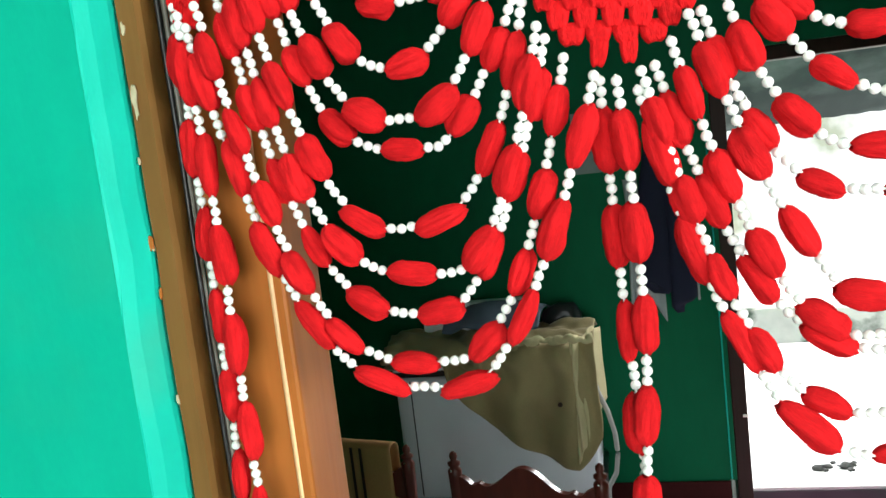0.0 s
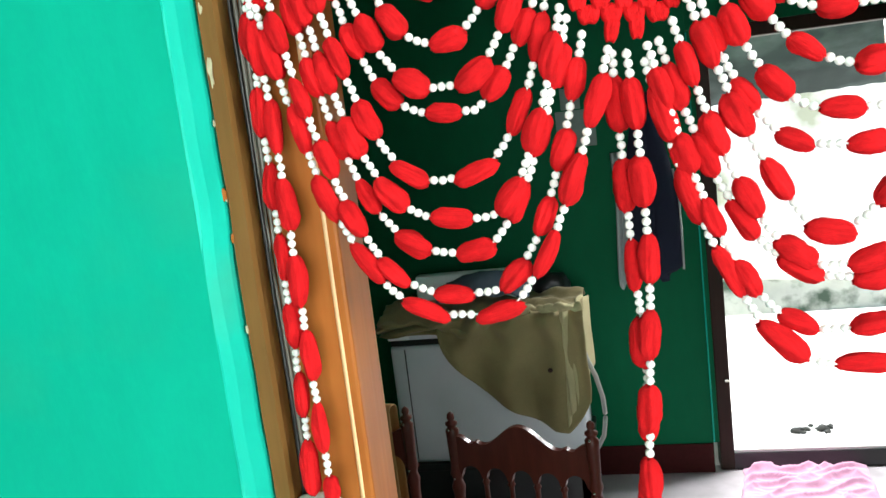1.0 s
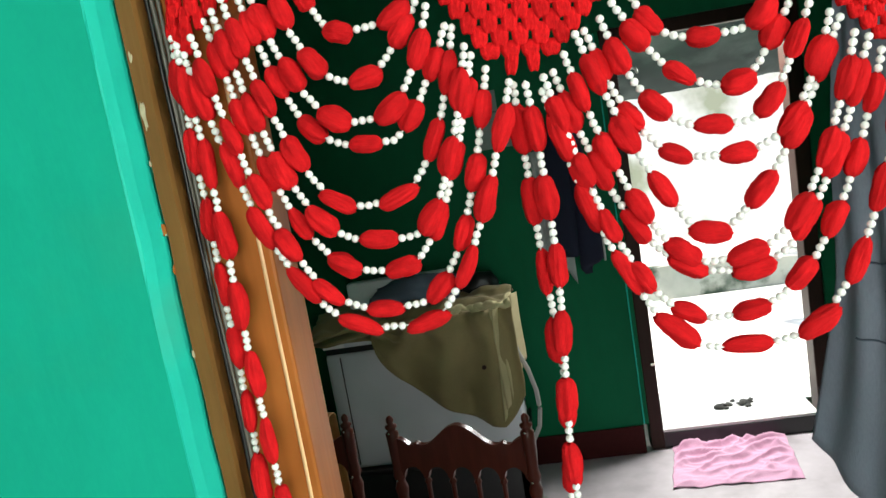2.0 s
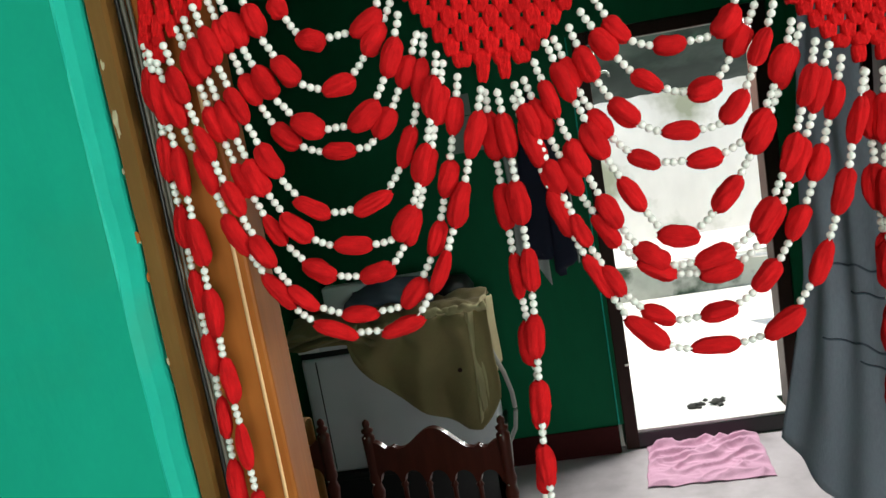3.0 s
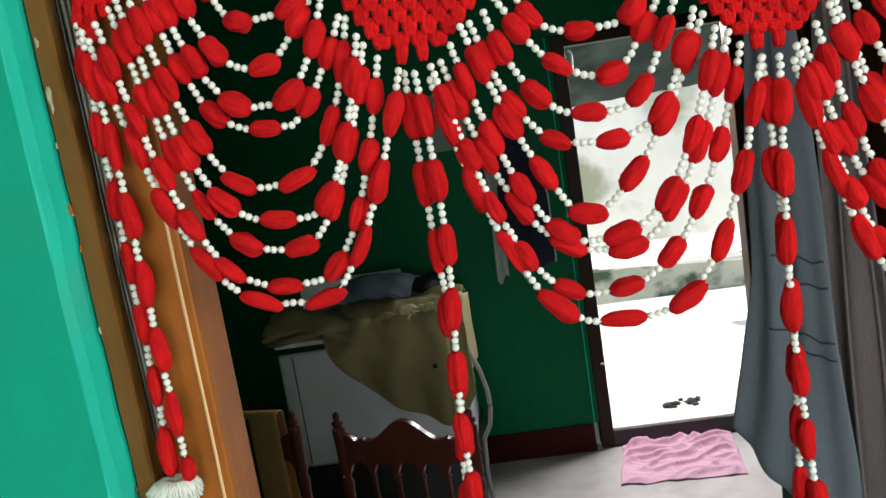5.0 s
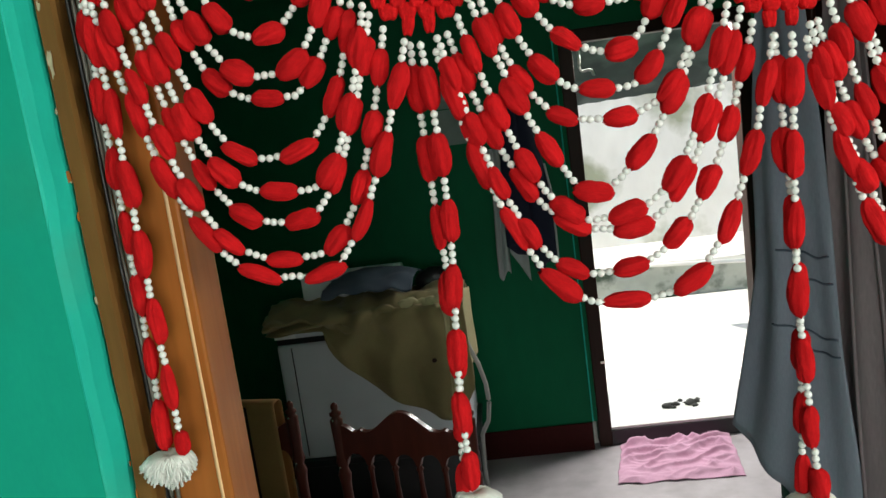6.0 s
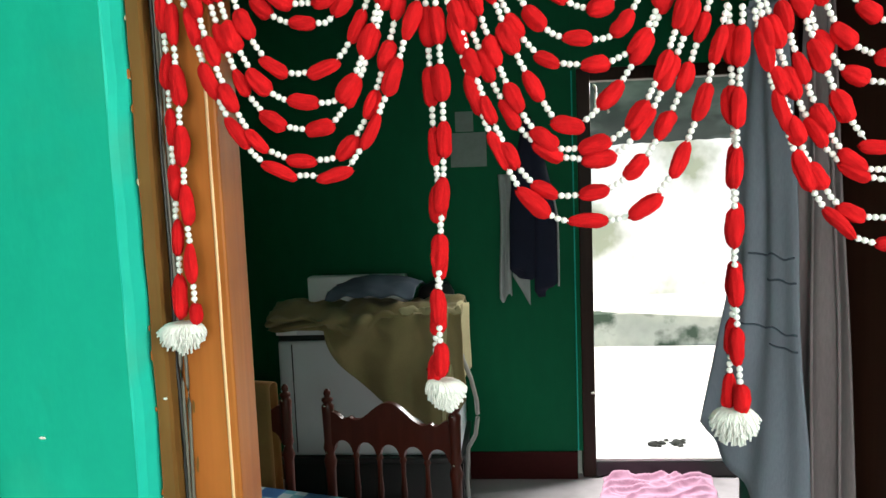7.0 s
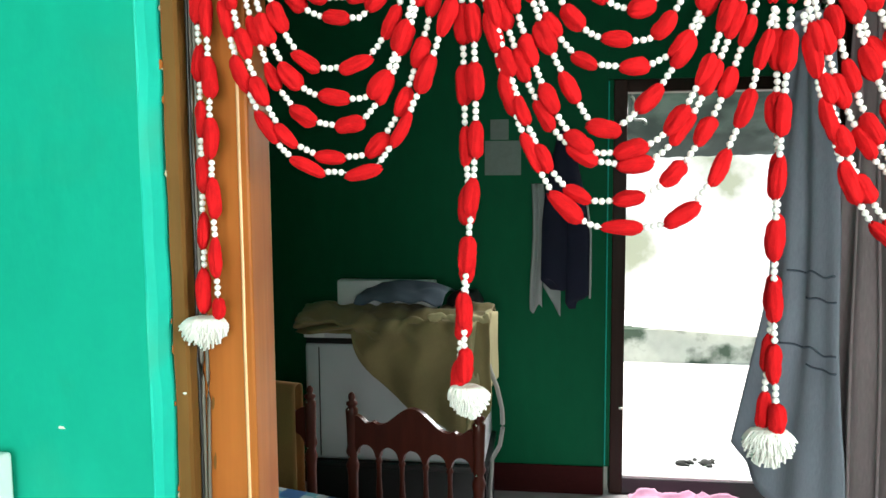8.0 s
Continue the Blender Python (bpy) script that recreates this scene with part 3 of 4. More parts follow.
def drop(points, first, last, groups, y, fat, seed):
    """A strand let down from a knot: threes of beads from first to last, measured down it, and a last bundle to its end."""
    line = smooth_line([(x, y - 0.003 * math.sin(5 * i), z) for i, (x, z) in enumerate(points)])
    total = sum((b - a).length for a, b in zip(line, line[1:]))
    items = []
    pitch = (last - first) / (groups - 1)
    for k in range(groups):
        s = first + pitch * k
        items.extend(trio(s))
        end = s + pitch - THREE / 2 if k < groups - 1 else total
        items.append(("P", (s + THREE / 2 + end) / 2, end - s - THREE / 2))
    return string_up(line, items, fat, seed)


# the paired strands under each point, and their tassels
drop([(0.018, 2.019), (0.015, 1.882), (0.014, 1.720), (0.014, 1.580)], 0.011, 0.379, 7, 0.002, 0.0150, 700)
drop([(0.022, 2.012), (0.027, 1.882), (0.028, 1.699), (0.032, 1.574)], 0.011, 0.404, 7, -0.003, 0.0160, 701)
tassel(0.0145, 0.000, 1.570, 0.027, 0.033, -0.003, 40)
drop([(0.304, 1.930), (0.306, 1.801), (0.310, 1.659), (0.305, 1.588), (0.295, 1.494)], 0.011, 0.388, 7, 0.008, 0.0172, 710)
drop([(0.314, 1.928), (0.319, 1.821), (0.316, 1.720), (0.307, 1.608), (0.307, 1.508)], 0.011, 0.372, 7, -0.004, 0.0168, 711)
tassel(0.306, 0.000, 1.500, 0.023, 0.033, 0.005, 41)
drop([(0.617, 1.894), (0.622, 1.801), (0.625, 1.659), (0.616, 1.466)], 0.011, 0.379, 7, 0.008, 0.0168, 720)
drop([(0.628, 1.892), (0.625, 1.801), (0.620, 1.659), (0.627, 1.464)], 0.011, 0.386, 7, -0.005, 0.0170, 721)
tassel(0.622, 0.000, 1.464, 0.026, 0.039, 0.0, 42)
drop([(0.934, 1.865), (0.938, 1.750), (0.935, 1.618), (0.932, 1.435)], 0.011, 0.379, 7, 0.008, 0.0168, 730)
drop([(0.945, 1.863), (0.941, 1.750), (0.944, 1.618), (0.943, 1.439)], 0.011, 0.386, 7, -0.005, 0.0170, 731)
tassel(0.938, 0.000, 1.435, 0.028, 0.040, 0.0, 43)


# cables down the frame
wires = thing("wiring", "black and grey cables clipped down the door frame", "cable", (0, 0, 0))
for k, (dx, dy, thick, mat) in enumerate(((-0.0058, 0.0215, 0.0020, "cable"), (-0.0036, 0.0260, 0.0025, "cablegrey"), (0.0004, 0.0280, 0.0021, "cablegrey"))):
    part("cable", tube([(dx + 0.0040 * noise.noise((k * 0.4, 0, z * 5.0)), dy + 0.002 * noise.noise((k, 5, z * 3)), z) for z in [2.17 * i / 90 for i in range(91)]], thick, 8), M[mat], wires)

def flake(name, x, y, z, w, h, mat, parent, seed, turn=0.0):
    """A thin flake with an uneven outline, standing just off an upright face."""
    rnd = random.Random(seed)
    n = 14
    ring = []
    for i in range(n):
        a = 2 * math.pi * i / n
        r = rnd.uniform(0.45, 1.0)
        ring.append((w * r * math.cos(a) / 2, h * r * math.sin(a) / 2))
    bm = prism(ring, -0.0006, 0.0006)
    bm.transform(pose(x, y, z, 0, 0, turn))
    return part(name, bm, mat, parent, "", False)


M["chip"] = material("bared_grey_primer", (0.44, 0.37, 0.24), 0.8, vary=0.3, grain=(200, 200, 120), coarse=40)
flake("paint_chip", -0.0190, -0.0055, 1.955, 0.006, 0.032, M["chip"], jamb, 1)
flake("paint_chip", -0.0195, -0.0052, 2.005, 0.0035, 0.012, M["chip"], jamb, 2)
flake("paint_chip", -0.0245, -0.0060, 1.853, 0.008, 0.013, M["teak"], jamb, 3)
flake("paint_chip", -0.0110, -0.0048, 1.487, 0.006, 0.005, M["paper"], jamb, 4)
rnd = random.Random(61)
for k in range(14):
    flake("paint_chip", -0.0238 + 0.0010 * rnd.random(), -0.0055, rnd.uniform(1.25, 2.12), rnd.uniform(0.0016, 0.0034), rnd.uniform(0.005, 0.018), M[("chip", "teak", "teak")[k % 3]], jamb, 120 + k)
for k, z in enumerate((1.395, 1.465)):
    flake("dent", 0.0050, 0.0324, z, 0.0045, 0.022, M["brown"], jamb, 80 + k)
flake("paint_chip", -0.145, -0.0346, 1.452, 0.011, 0.005, M["paper"], wall, 7)

# white cabinet against the near wall
cab = thing("refrigerator", "plain white refrigerator standing against the green wall", "refrigerator", (-0.198, -0.045, 0))
part("body", box(-0.56, 0, -0.50, 0, 0.06, 1.427, 0.006), M["fridge"], cab)
part("door", box(-0.56, 0, -0.555, -0.505, 0.07, 1.425, 0.008), M["fridge"], cab)
part("plinth", box(-0.54, -0.02, -0.48, -0.02, 0, 0.06), M["black"], cab)


# ---- the far room ----
def spindle(h, r):
    return [(r * 0.55, 0), (r, 0.02 * h), (r * 0.7, 0.06 * h), (r * 0.62, 0.3 * h), (r * 0.95, 0.5 * h), (r * 0.62, 0.72 * h), (r * 0.7, 0.9 * h), (r * 1.05, 0.93 * h), (r * 0.7, 0.96 * h), (r * 0.7, h)]


def dining_chair(label, at, turn):
    """Local x across the back, y away from the sitter's front, origin under the back's middle."""
    c = thing("dining_chair", label, "chair", at, turn, "chairs round the table")
    W = 0.232
    for sx in (-1, 1):
        prof = [(0.017, 0), (0.019, 0.2), (0.021, 0.45), (0.017, 0.48), (0.022, 0.50), (0.017, 0.53), (0.018, 0.70), (0.023, 0.73), (0.015, 0.755), (0.023, 0.775), (0.018, 0.80), (0.021, 0.90), (0.022, 0.925), (0.013, 0.935), (0.020, 0.943), (0.020, 0.950), (0.009, 0.956), (0.013, 0.967), (0.011, 0.978), (0.003, 0.985)]
        back_leg = part("back_post", lathe(prof, 14, Matrix.Translation((sx * W, 0, 0))), M["maroon"], c)
        for z in (0.765, 0.93):
            part("stud", lathe([(0.004, 0), (0.004, 0.003), (0.001, 0.005)], 8, pose(sx * W, -0.022, z, 90)), M["chrome"], back_leg)
        part("front_leg", lathe([(0.014, 0), (0.02, 0.08), (0.016, 0.1), (0.024, 0.30), (0.02, 0.34), (0.026, 0.36), (0.026, 0.42)], 12, Matrix.Translation((sx * 0.215, -0.40, 0))), M["maroon"], c)
        part("side_rail", box(sx * 0.225 - 0.012, sx * 0.225 + 0.012, -0.39, -0.01, 0.38, 0.43, 0.004), M["maroon"], c)
    seat = part("seat", box(-0.235, 0.235, -0.43, -0.03, 0.425, 0.455, 0.012), M["maroon"], c)
    top = []
    n = 60
    for i in range(n + 1):
        u = -1 + 2 * i / n
        a = abs(u)
        z = 0.886 + 0.068 * ((math.cos(min(1, a / 0.56) * math.pi) + 1) / 2) ** 0.85
        if 0.62 < a < 0.74:
            z += 0.008 * math.sin((a - 0.62) / 0.12 * math.pi)
        if a > 0.80:
            z += 0.022 * math.sin(min(1.0, (a - 0.80) / 0.18) * math.pi / 2)
        top.append((u * 0.218, z))
    low = []
    arches = 5
    for i in range(n * 2 + 1):
        u = 1 - i / n
        f = (u * 0.5 + 0.5) * arches % 1.0
        low.append((u * 0.218, 0.770 + 0.040 * max(0.0, 1 - (abs(f - 0.5) / 0.40) ** 2) ** 0.5))
    part("top_rail", prism(top + low, -0.011, 0.011), M["maroon"], c, "carved humped top rail", False)
    for sx in (-0.68, 0.68):
        part("carved_bud", lathe([(0.006, 0), (0.010, 0.004), (0.009, 0.008), (0.002, 0.011)], 10, Matrix.Translation((sx * 0.218, 0, 0.876))), M["maroon"], c)
    for k in range(4):
        x = (-0.6 + 0.4 * k) * 0.218
        part("spindle", lathe(spindle(0.27, 0.0125), 10, Matrix.Translation((x, 0, 0.505))), M["maroon"], c)
    part("lower_rail", box(-0.22, 0.22, -0.012, 0.012, 0.47, 0.51, 0.004), M["maroon"], c)
    part("front_rail", box(-0.21, 0.21, -0.412, -0.388, 0.38, 0.425, 0.004), M["maroon"], c)
    return c


chair = dining_chair("dark red varnished chair with a humped carved back, at the table", (-0.05, 1.701, 0), -15.1)
chair_b = copy_thing(chair, pose(-0.668, 1.885, 0, 0, 0, -14))
tagged(chair_b, "dark red varnished chair with an ochre cloth over its back")
TURN2 = pose(-0.668, 1.885, 0, 0, 0, -14)
drape = thing("striped_cloth", "ochre cloth with dark stripes over the chair's back", "cloth", (-0.668, 1.885, 0), -14)


def draped(u, v):
    x = -0.20 + 0.385 * u
    if v < 0.46:
        return (x, -0.028 - 0.004 * math.sin(u * 17) * (0.46 - v), 0.56 + (0.982 - 0.56) * v / 0.46)
    if v < 0.54:
        f = (v - 0.46) / 0.08
        return (x, -0.028 + 0.056 * f, 0.982 + 0.006 * math.sin(f * math.pi))
    return (x, 0.028 + 0.004 * math.sin(u * 15) * (v - 0.54), 0.982 - 0.42 * (v - 0.54) / 0.46)


body = part("cloth", surface(24, 40, draped, 0.003), M["ochre"], drape)
for x in (-0.10, -0.065, 0.035, 0.07):
    part("stripe", box(x, x + 0.010, -0.0345, -0.0325, 0.57, 0.975), M["dark"], drape, "", False)

table = thing("dining_table", "dining table with a wooden top under a checked cover", "table", (-0.44, 1.10, 0), -16)
part("tabletop", box(-0.62, 0.62, -0.36, 0.36, 0.715, 0.745, 0.006), M["maroon"], table)
for sx in (-0.55, 0.55):
    for sy in (-0.30, 0.30):
        part("leg", lathe([(0.02, 0), (0.03, 0.1), (0.022, 0.14), (0.034, 0.5), (0.026, 0.56), (0.036, 0.60), (0.036, 0.716)], 12, Matrix.Translation((sx, sy, 0))), M["maroon"], table)
cover = thing("table_cover", "blue and white checked oilcloth over the table", "tablecloth", (-0.44, 1.10, 0.7465), -16)
part("cloth", box(-0.632, 0.632, -0.372, 0.372, 0, 0.006, 0.003), M["cover"], cover)
for sx, a in ((-1, 0), (1, 0)):
    part("flap", surface(20, 6, lambda u, v: (sx * (0.634 + 0.012 * math.sin(u * 23) * v), -0.37 + 0.74 * u, 0.003 - 0.16 * v), 0.002), M["cover"], cover)
for sy in (-1, 1):
    part("flap", surface(30, 6, lambda u, v: (-0.63 + 1.26 * u, sy * (0.374 + 0.010 * math.sin(u * 31) * v), 0.003 - 0.16 * v), 0.002), M["cover"], cover)

# washing machine on a dark stand, with cloths on it
stand = thing("machine_stand", "low black stand under the washing machine", "stand", (-0.33, 3.0, 0))
part("top", box(-0.44, 0.45, -0.26, 0.28, 0.33, 0.36, 0.006), M["black"], stand)
part("panel", box(-0.43, 0.44, -0.24, -0.22, 0.02, 0.33, 0.003), M["black"], stand)
for sx in (-0.40, 0.41):
    for sy in (-0.22, 0.24):
        part("leg", box(sx - 0.03, sx + 0.03, sy - 0.02, sy + 0.02, 0, 0.33, 0.004), M["black"], stand)
wm = thing("washing_machine", "white twin-tub washing machine with a black panel strip", "washing machine", (-0.33, 3.0, 0.36))
part("body", box(-0.43, 0.43, -0.23, 0.25, 0, 0.565, 0.018), M["enamel"], wm)
part("panel_strip", box(-0.425, 0.425, -0.222, 0.245, 0.565, 0.592, 0.004), M["black"], wm, "black recessed strip")
part("top_panel", box(-0.432, 0.432, -0.232, 0.252, 0.592, 0.640, 0.012), M["enamel"], wm)
part("corner_plate", box(-0.43, -0.33, -0.237, -0.2325, 0.596, 0.634, 0.002), M["fridge"], wm)
part("back_panel", box(-0.335, 0.165, 0.02, 0.10, 0.64, 0.835, 0.010), M["fridge"], wm, "white raised control panel")
part("seam", box(-0.362, -0.357, -0.2325, -0.2300, 0.02, 0.55), M["black"], wm)
hose = thing("drain_hose", "grey drain hose looped beside the washing machine", "hose", (0.11, 2.86, 0))
hp = [(-0.005, 0.0, 0.86), (0.012, -0.02, 0.80), (0.045, -0.03, 0.72), (0.068, -0.035, 0.62), (0.072, -0.035, 0.53), (0.058, -0.03, 0.44), (0.02, -0.02, 0.37), (0.008, 0.0, 0.20), (0.015, 0.02, 0.03), (0.03, 0.1, 0.018)]
part("pipe", tube([Vector(hp[i]).lerp(Vector(hp[i + 1]), j / 6) for i in range(9) for j in range(6)], lambda s: 0.012 + 0.0015 * math.sin(s * 330), 10), M["hose"], hose)


def khaki(u, v):
    """Over the top, then down the front, longest towards the machine's free end."""
    x = -0.79 + 0.92 * u
    k = max(0.0, min(1.0, (u - 0.30) / 0.52))
    hem = 0.985 + 0.012 * noise.noise((u * 7, 0, 1)) - 0.475 * k ** 0.55
    if u > 0.88:
        hem += (u - 0.88) * 1.0
    fan = (u - 0.80) * 26 / (0.55 + 0.9 * v)
    if v < 0.45:
        f = v / 0.45
        top = 1.025 + 0.055 * math.sin(f * 2.8) + 0.045 * noise.noise((u * 5, f * 3, 3)) + 0.022 * noise.noise((u * 13, f * 9, 7))
        return (x, 3.14 - 0.385 * f, max(1.008, top))
    f = (v - 0.45) / 0.55
    z = 1.045 + 0.03 * noise.noise((u * 9, 0, 5)) * (1 - f) + (hem - 1.045) * f
    gather = 0.020 * math.exp(-((f - 0.10) / 0.09) ** 2) * (1 + 0.7 * math.sin(u * 33 + 1.5 * math.sin(u * 11)))
    soft = 0.048 * (0.5 + 0.5 * math.sin(1.35 * fan + 1.8 * noise.noise((u * 3, v * 3, 0)))) + 0.018 * noise.noise((u * 9, f * 4, 2)) * min(1.0, 0.25 + f)
    return (x + 0.03 * f * noise.noise((u * 6, f * 2, 9)), 2.752 - gather - soft, z)


kc = thing("khaki_cloth", "crumpled khaki cloth thrown over the washing machine", "cloth", (0, 0, 0))
part("cloth", surface(90, 60, khaki, 0.004), M["khaki"], kc)


def waist_at(x):
    """The rolled waist, which dips towards the machine's left half."""
    return Vector((x, 2.728 - 0.012 * math.sin(x * 31), 1.052 - 0.080 * math.exp(-((x + 0.385) / 0.085) ** 2) + 0.006 * math.sin(x * 47)))


def roll_radius(s):
    return 0.007 + 0.013 * math.sin(math.pi * min(1.0, 0.12 + 0.88 * s)) * (1 + 0.22 * math.sin(s * 29) + 0.12 * math.sin(s * 71))


part("waistband", tube([waist_at(-0.495 + 0.40 * k / 50) for k in range(51)], roll_radius, 12), M["khaki"], kc, "rolled khaki waistband")
part("turned_edge", tube([waist_at(-0.150 + 0.275 * k / 40) + Vector((0, -0.004, 0.018 + 0.004 * math.sin(k))) for k in range(41)], lambda s: 0.017 + 0.007 * math.sin(s * 17) * math.sin(s * 5), 12), M["khakilit"], kc, "pale turned-over edge")
part("hole", lathe([(0.011, 0), (0.009, 0.002), (0.002, 0.003)], 12, pose(-0.030, 2.697, 0.80, 90)), M["dark"], kc, "dark round hole in the cloth")


def side_fall(u, v):
    k = 0.016 * math.sin(u * 27 + 0.9 * math.sin(v * 4)) * (0.5 + 0.5 * v)
    return (0.028 + 0.118 * u + 0.4 * k, 2.712 + 0.21 * u ** 1.6 + k - 0.01 * v, 1.080 - (0.54 - 0.22 * u) * v + 0.012 * math.sin(u * 11))


# paler khaki carries the yard door's light on this fold
part("side_fold", surface(36, 14, side_fall, 0.004), M["khakilit"], kc, "hanging side fold, the door's light put into its paler khaki")
bundle = thing("folded_cloth", "slate blue folded cloth thrown over the machine's panel", "cloth", (-0.33, 2.98, 1.10))


def folded(u, v):
    x = -0.19 + 0.42 * u + 0.03 * v
    rise = 0.125 * math.sin(math.pi * min(1, 0.18 + 0.64 * v)) * (0.75 + 0.25 * math.sin(math.pi * u)) + 0.03 * noise.noise((u * 4, v * 3, 1)) + 0.010 * noise.noise((u * 6 + 3 * v, v * 7, 4))
    return (x + 0.02 * noise.noise((v * 4, 2, u)), -0.20 + 0.38 * v, rise - 0.03)


part("cloth", surface(44, 30, folded, 0.005), M["slate"], bundle)
heap = thing("dark_bag", "dark bag behind the khaki cloth", "bag", (-0.02, 3.12, 1.0))
bm = bmesh.new()
bmesh.ops.create_icosphere(bm, subdivisions=3, radius=1)
for v in bm.verts:
    v.co = v.co * (1 + 0.2 * noise.noise(v.co * 1.7))
    v.co = Vector((v.co.x * 0.095, v.co.y * 0.06, 0.075 + max(-0.075, v.co.z * 0.075)))
part("bag", bm, M["black"], heap)

# on the far wall
note = thing("wall_calendar", "faded grey paper calendar pinned to the green wall", "calendar", (0.160, BACK_Y - 0.002, 1.70))
part("page", box(-0.105, 0.085, -0.004, 0, 0.015, 0.195, 0.001), M["greypaper"], note, "", False)
part("header", box(-0.075, 0.02, -0.007, -0.0045, 0.20, 0.305, 0.001), M["greypaper"], note, "", False)
cl = thing("hanging_clothes", "navy trousers hanging from a peg over a pale cloth", "clothes", (0.47, BACK_Y, 1.95))
part("peg", lathe([(0.012, 0), (0.008, 0.03), (0.014, 0.05)], 10, pose(0, 0, 0, 90)), M["dark"], cl)


def leg(x0, w, z1, ph, bend):
    def f(u, v):
        a = 2 * math.pi * u
        r = 0.40 + 0.60 * min(1.0, v * 2.6) ** 0.7
        fold = 1 + 0.10 * math.sin(3 * a + ph + 2.0 * v) * v
        return (x0 * min(1.0, v * 1.7) + bend * v * v + r * w * math.cos(a) * fold, -0.062 + 0.036 * math.sin(a) * fold, -0.01 + (z1 + 0.01) * v + (0.030 * math.cos(a + ph) + 0.010 * math.sin(2 * a)) * v ** 4)
    return f


def closed_leg(f):
    """The tube of cloth with its foot drawn in."""
    return surface(26, 24, lambda u, v: f(u, v / 0.94) if v <= 0.94 else tuple(Vector(f(u, 1.0)).lerp(Vector((sum(f(k / 8, 1.0)[0] for k in range(8)) / 8, -0.062, f(u, 1.0)[2] + 0.01)), (v - 0.94) / 0.06)))


part("trouser_leg", closed_leg(leg(0.070, 0.060, -0.900, 0.4, -0.005)), M["navy"], cl)
part("trouser_leg", closed_leg(leg(-0.045, 0.068, -0.820, 2.4, 0.0)), M["navy"], cl)
# highlight down the right leg's edge, added as a pale strip
lining = leg(0.070, 0.060, -0.900, 0.4, -0.005)
part("lining", tube([Vector(lining(0.985, 0.42 + 0.58 * k / 20)) + Vector((0.004, -0.004, 0)) for k in range(21)], 0.0055, 6), M["palecloth"], cl, "highlight on the trousers' edge, as a pale strip")
part("pale_cloth", surface(14, 20, lambda u, v: (-0.168 + 0.062 * u + 0.008 * math.sin(v * 5), -0.020 - 0.012 * math.sin(u * 9 + v), -0.28 - (0.66 + 0.025 * math.sin(u * 6)) * v), 0.003), M["palecloth"], cl, "pale grey cloth")
part("pale_cloth", surface(12, 12, lambda u, v: (-0.105 + 0.090 * u, -0.022 - 0.008 * math.sin(u * 8), -0.60 - (0.22 + 0.16 * u) * v), 0.003), M["palecloth"], cl, "pale grey cloth")

# pink cloth on the floor
mat_ = thing("floor_cloth", "crumpled pink cotton cloth on the floor by the sill", "cloth", (0.745, 2.93, 0))


def pinkf(u, v):
    x = 0.60 * u + 0.09 * v * (1 - 0.4 * u) + 0.012 * noise.noise((v * 6, 3, u * 2))
    y = 0.475 * v - 0.03 * u + 0.020 * noise.noise((u * 7, 1, 0))
    bend = 0.5 * noise.noise((u * 2.2, v * 2.2, 8.0))
    ridge = 1 - abs(noise.noise((u * 2.2 + 1.4 * v + bend, v * 5.0 - u * 3.0 + bend, 2.0))) * 3.8
    fine_ = 1 - abs(noise.noise((u * 3.5 - 2 * v, v * 9 + u * 2.5, 5.0))) * 3.0
    z = 0.006 + 0.044 * max(0.0, ridge) ** 1.5 * (0.35 + 0.65 * v) + 0.007 * max(0.0, fine_)
    edge = min(u, 1 - u, v, 1 - v)
    return (x, y, 0.004 + z * min(1, edge * 9 + 0.25))


part("cloth", surface(110, 80, pinkf, 0.003), M["pink"], mat_)

# the open leaf of the near door, with clothes hung on it
LEAF = (1.150, 0.12, 0)
leafturn = math.degrees(math.atan2(0.80, -0.315))
leaf = thing("door_leaf", "open dark brown wooden door leaf", "door", LEAF, leafturn)
part("panel", box(0.0, 0.70, -0.018, 0.018, 0.01, 2.17, 0.003), M["dark"], leaf)
for x0, x1, z0, z1 in ((0.0, 0.70, 0.01, 0.16), (0.0, 0.70, 0.98, 1.10), (0.0, 0.70, 2.04, 2.168), (0.0, 0.10, 0.16, 0.98), (0.60, 0.70, 0.16, 0.98), (0.0, 0.10, 1.10, 2.04), (0.60, 0.70, 1.10, 2.04)):
    part("rail", box(x0 + 0.001, x1 - 0.001, 0.018, 0.028, z0, z1, 0.003), M["dark"], leaf)
part("peg", lathe([(0.008, 0), (0.006, 0.03), (0.010, 0.05)], 10, pose(0.60, 0.018, 2.02, -90)), M["chrome"], leaf)


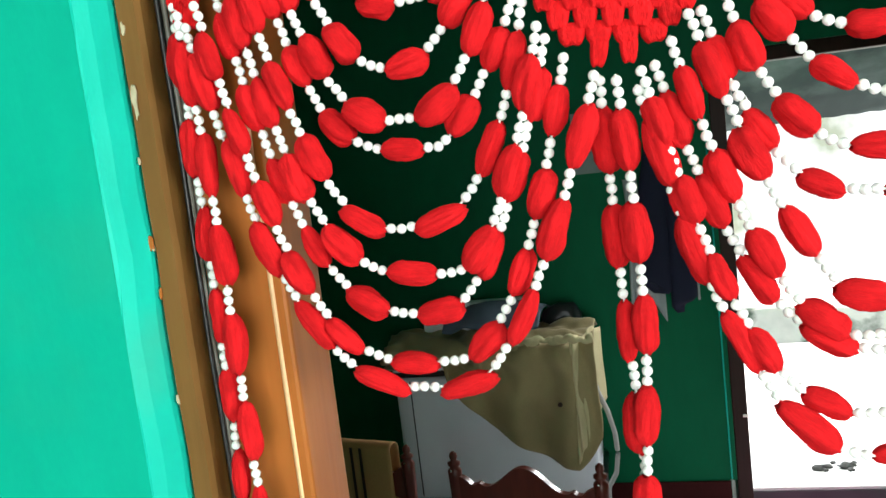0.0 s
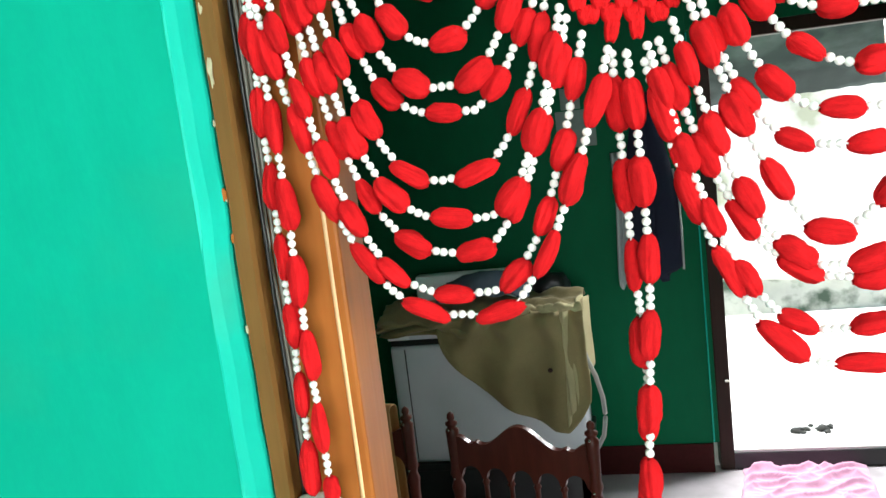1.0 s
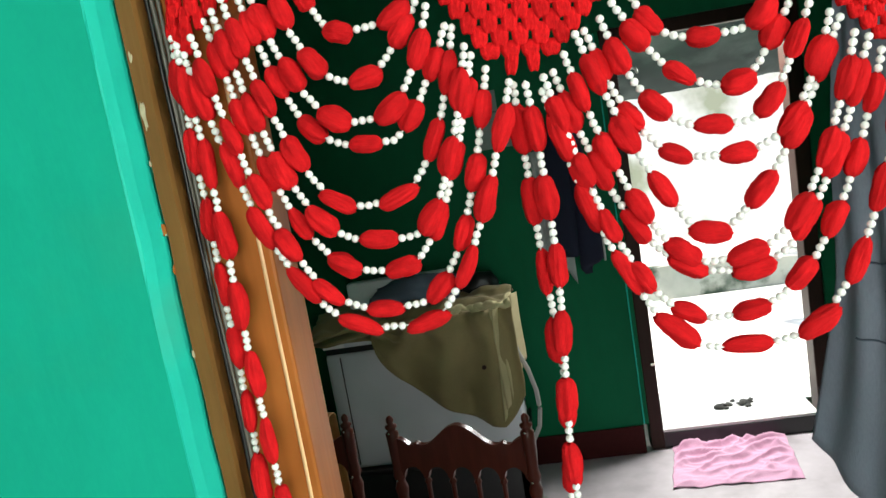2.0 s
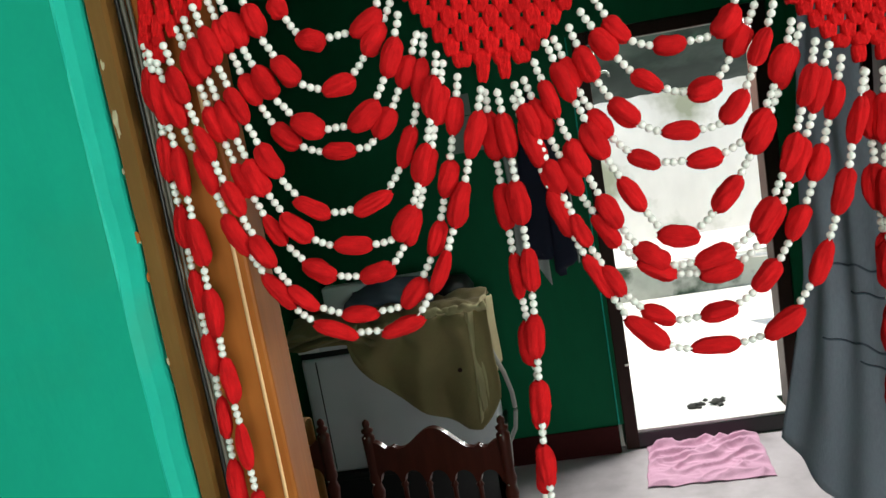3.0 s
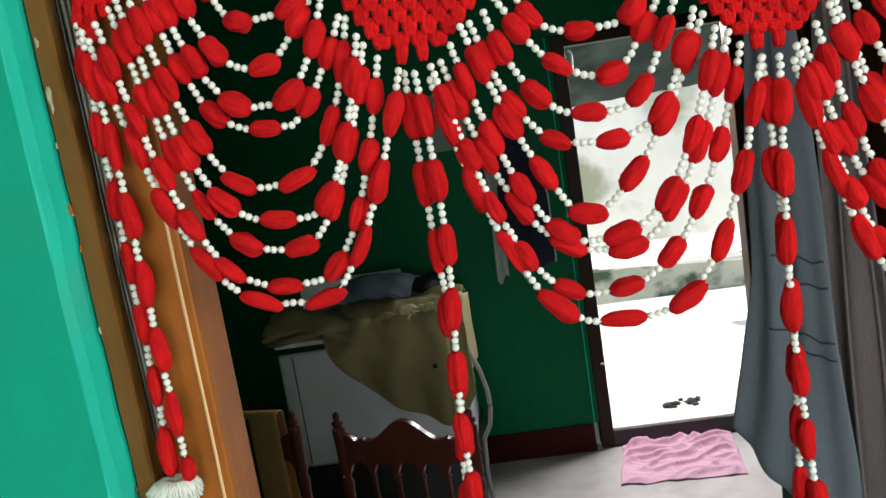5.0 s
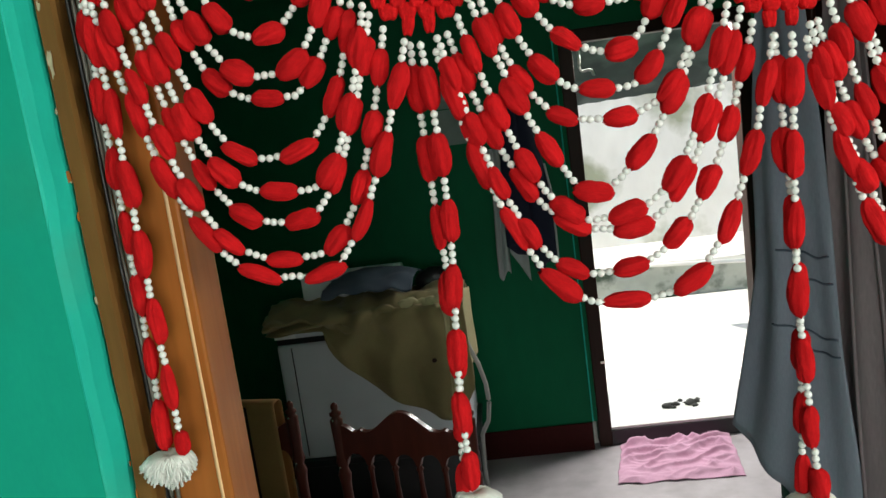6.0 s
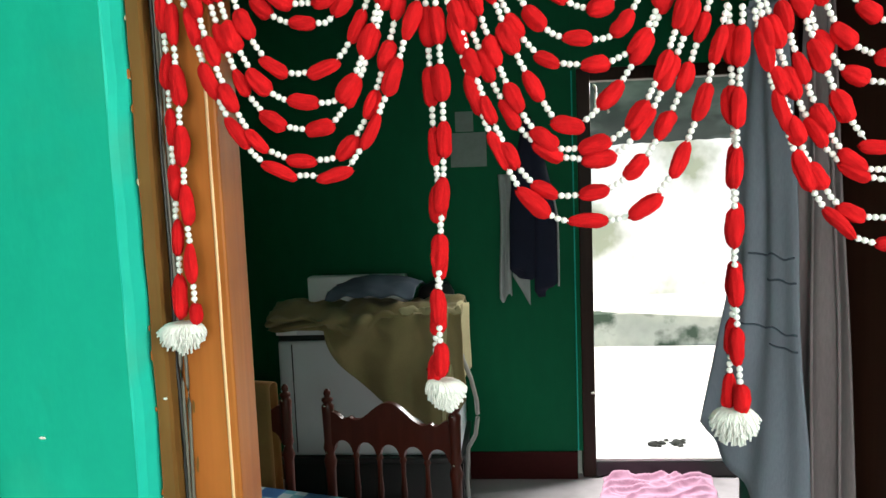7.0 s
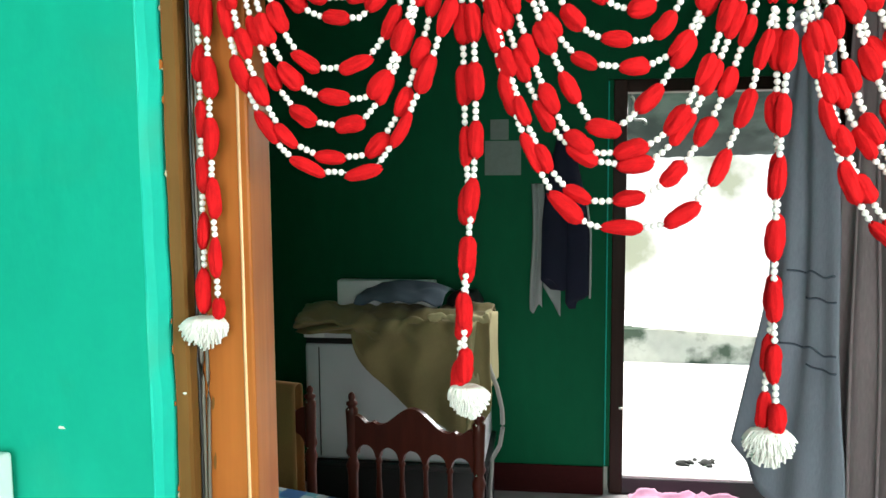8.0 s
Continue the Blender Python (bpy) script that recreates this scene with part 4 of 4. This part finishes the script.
def garment(u, v, top_c, top_w, l0, l1, r0, r1, z0, z1, slant, depth, folds):
    """Local to the leaf: x along it, y off it towards the room's middle."""
    s = v ** 0.8
    left = (top_c + top_w) * (1 - s) + (l0 + (l1 - l0) * max(0, v - 0.6) / 0.4) * s if v > 0.6 else (top_c + top_w) * (1 - s) + l0 * s
    right = (top_c - top_w) * (1 - s) + (r0 + (r1 - r0) * v) * s
    x = right + (left - right) * u
    y = 0.038 + depth * (0.4 + 0.6 * math.sin(math.pi * u)) * (0.35 + 0.65 * v) + 0.0045 * math.sin(u * folds + 1.2 * math.sin(v * 3)) * (0.3 + v) + 0.012 * noise.noise((u * 3, v * 2.5, folds))
    hem = z1 + slant * (1 - u)
    return (x, y, z0 + (hem - z0) * v + 0.004 * math.sin(u * 25) * v)


def skirt_at(u, v):
    return garment(u, v, 0.66, 0.05, 0.79, 0.86, 0.52, 0.50, 2.03, 1.15, -0.20, 0.025, 19.0)


g1 = thing("pleated_skirt", "blue-grey pleated skirt hanging on the open door leaf", "skirt", LEAF, leafturn)
part("cloth", surface(60, 40, lambda u, v: skirt_at(u, v), 0.003), M["skirtcloth"], g1)
# dark slate that stands for the shadow along each sewn tuck
M["seam"] = material("slate_tuck_shadow", (0.10, 0.12, 0.16), 0.9, vary=0.1)
for z, u0, u1 in ((1.545, 0.04, 0.66), (1.500, 0.02, 0.42), (1.405, 0.02, 0.70), (1.375, 0.02, 0.36)):
    pts = []
    for i in range(25):
        u = u0 + (u1 - u0) * i / 24
        v = (2.03 - z + 0.003 * math.sin(i * 0.4)) / (2.03 - 1.15 + 0.20 * (1 - u))
        pts.append(Vector(skirt_at(u, v)) + Vector((0, 0.0015, 0)))
    part("tuck", tube(pts, 0.0020, 6), M["seam"], g1, "sewn tuck, its shadow put into dark colour")
part("waistband", tube([Vector(skirt_at(i / 20, 0.02)) for i in range(21)], 0.008, 8), M["skirtcloth"], g1)
g2 = thing("mauve_shawl", "mauve-brown cloth hanging beside the skirt on the door", "shawl", LEAF, leafturn)
part("cloth", surface(40, 40, lambda u, v: garment(u, v, 0.53, 0.03, 0.585, 0.585, 0.41, 0.39, 2.05, 0.75, 0.0, 0.008, 12.0), 0.003), M["mauve"], g2)
g3 = thing("green_cloth", "bottle-green cloth hanging behind the skirt", "cloth", LEAF, leafturn)
part("cloth", surface(20, 20, lambda u, v: (0.50 + 0.24 * u, 0.034 + 0.006 * math.sin(u * 21), 1.24 - 0.64 * v + 0.02 * u), 0.003), M["bottle"], g3)
for u in (0.22, 0.61):
    part("border", tube([Vector(garment(u, v / 30, 0.53, 0.03, 0.585, 0.585, 0.41, 0.39, 2.05, 0.75, 0.0, 0.008, 12.0)) for v in range(31)], 0.004, 6), M["mauve"], g2)
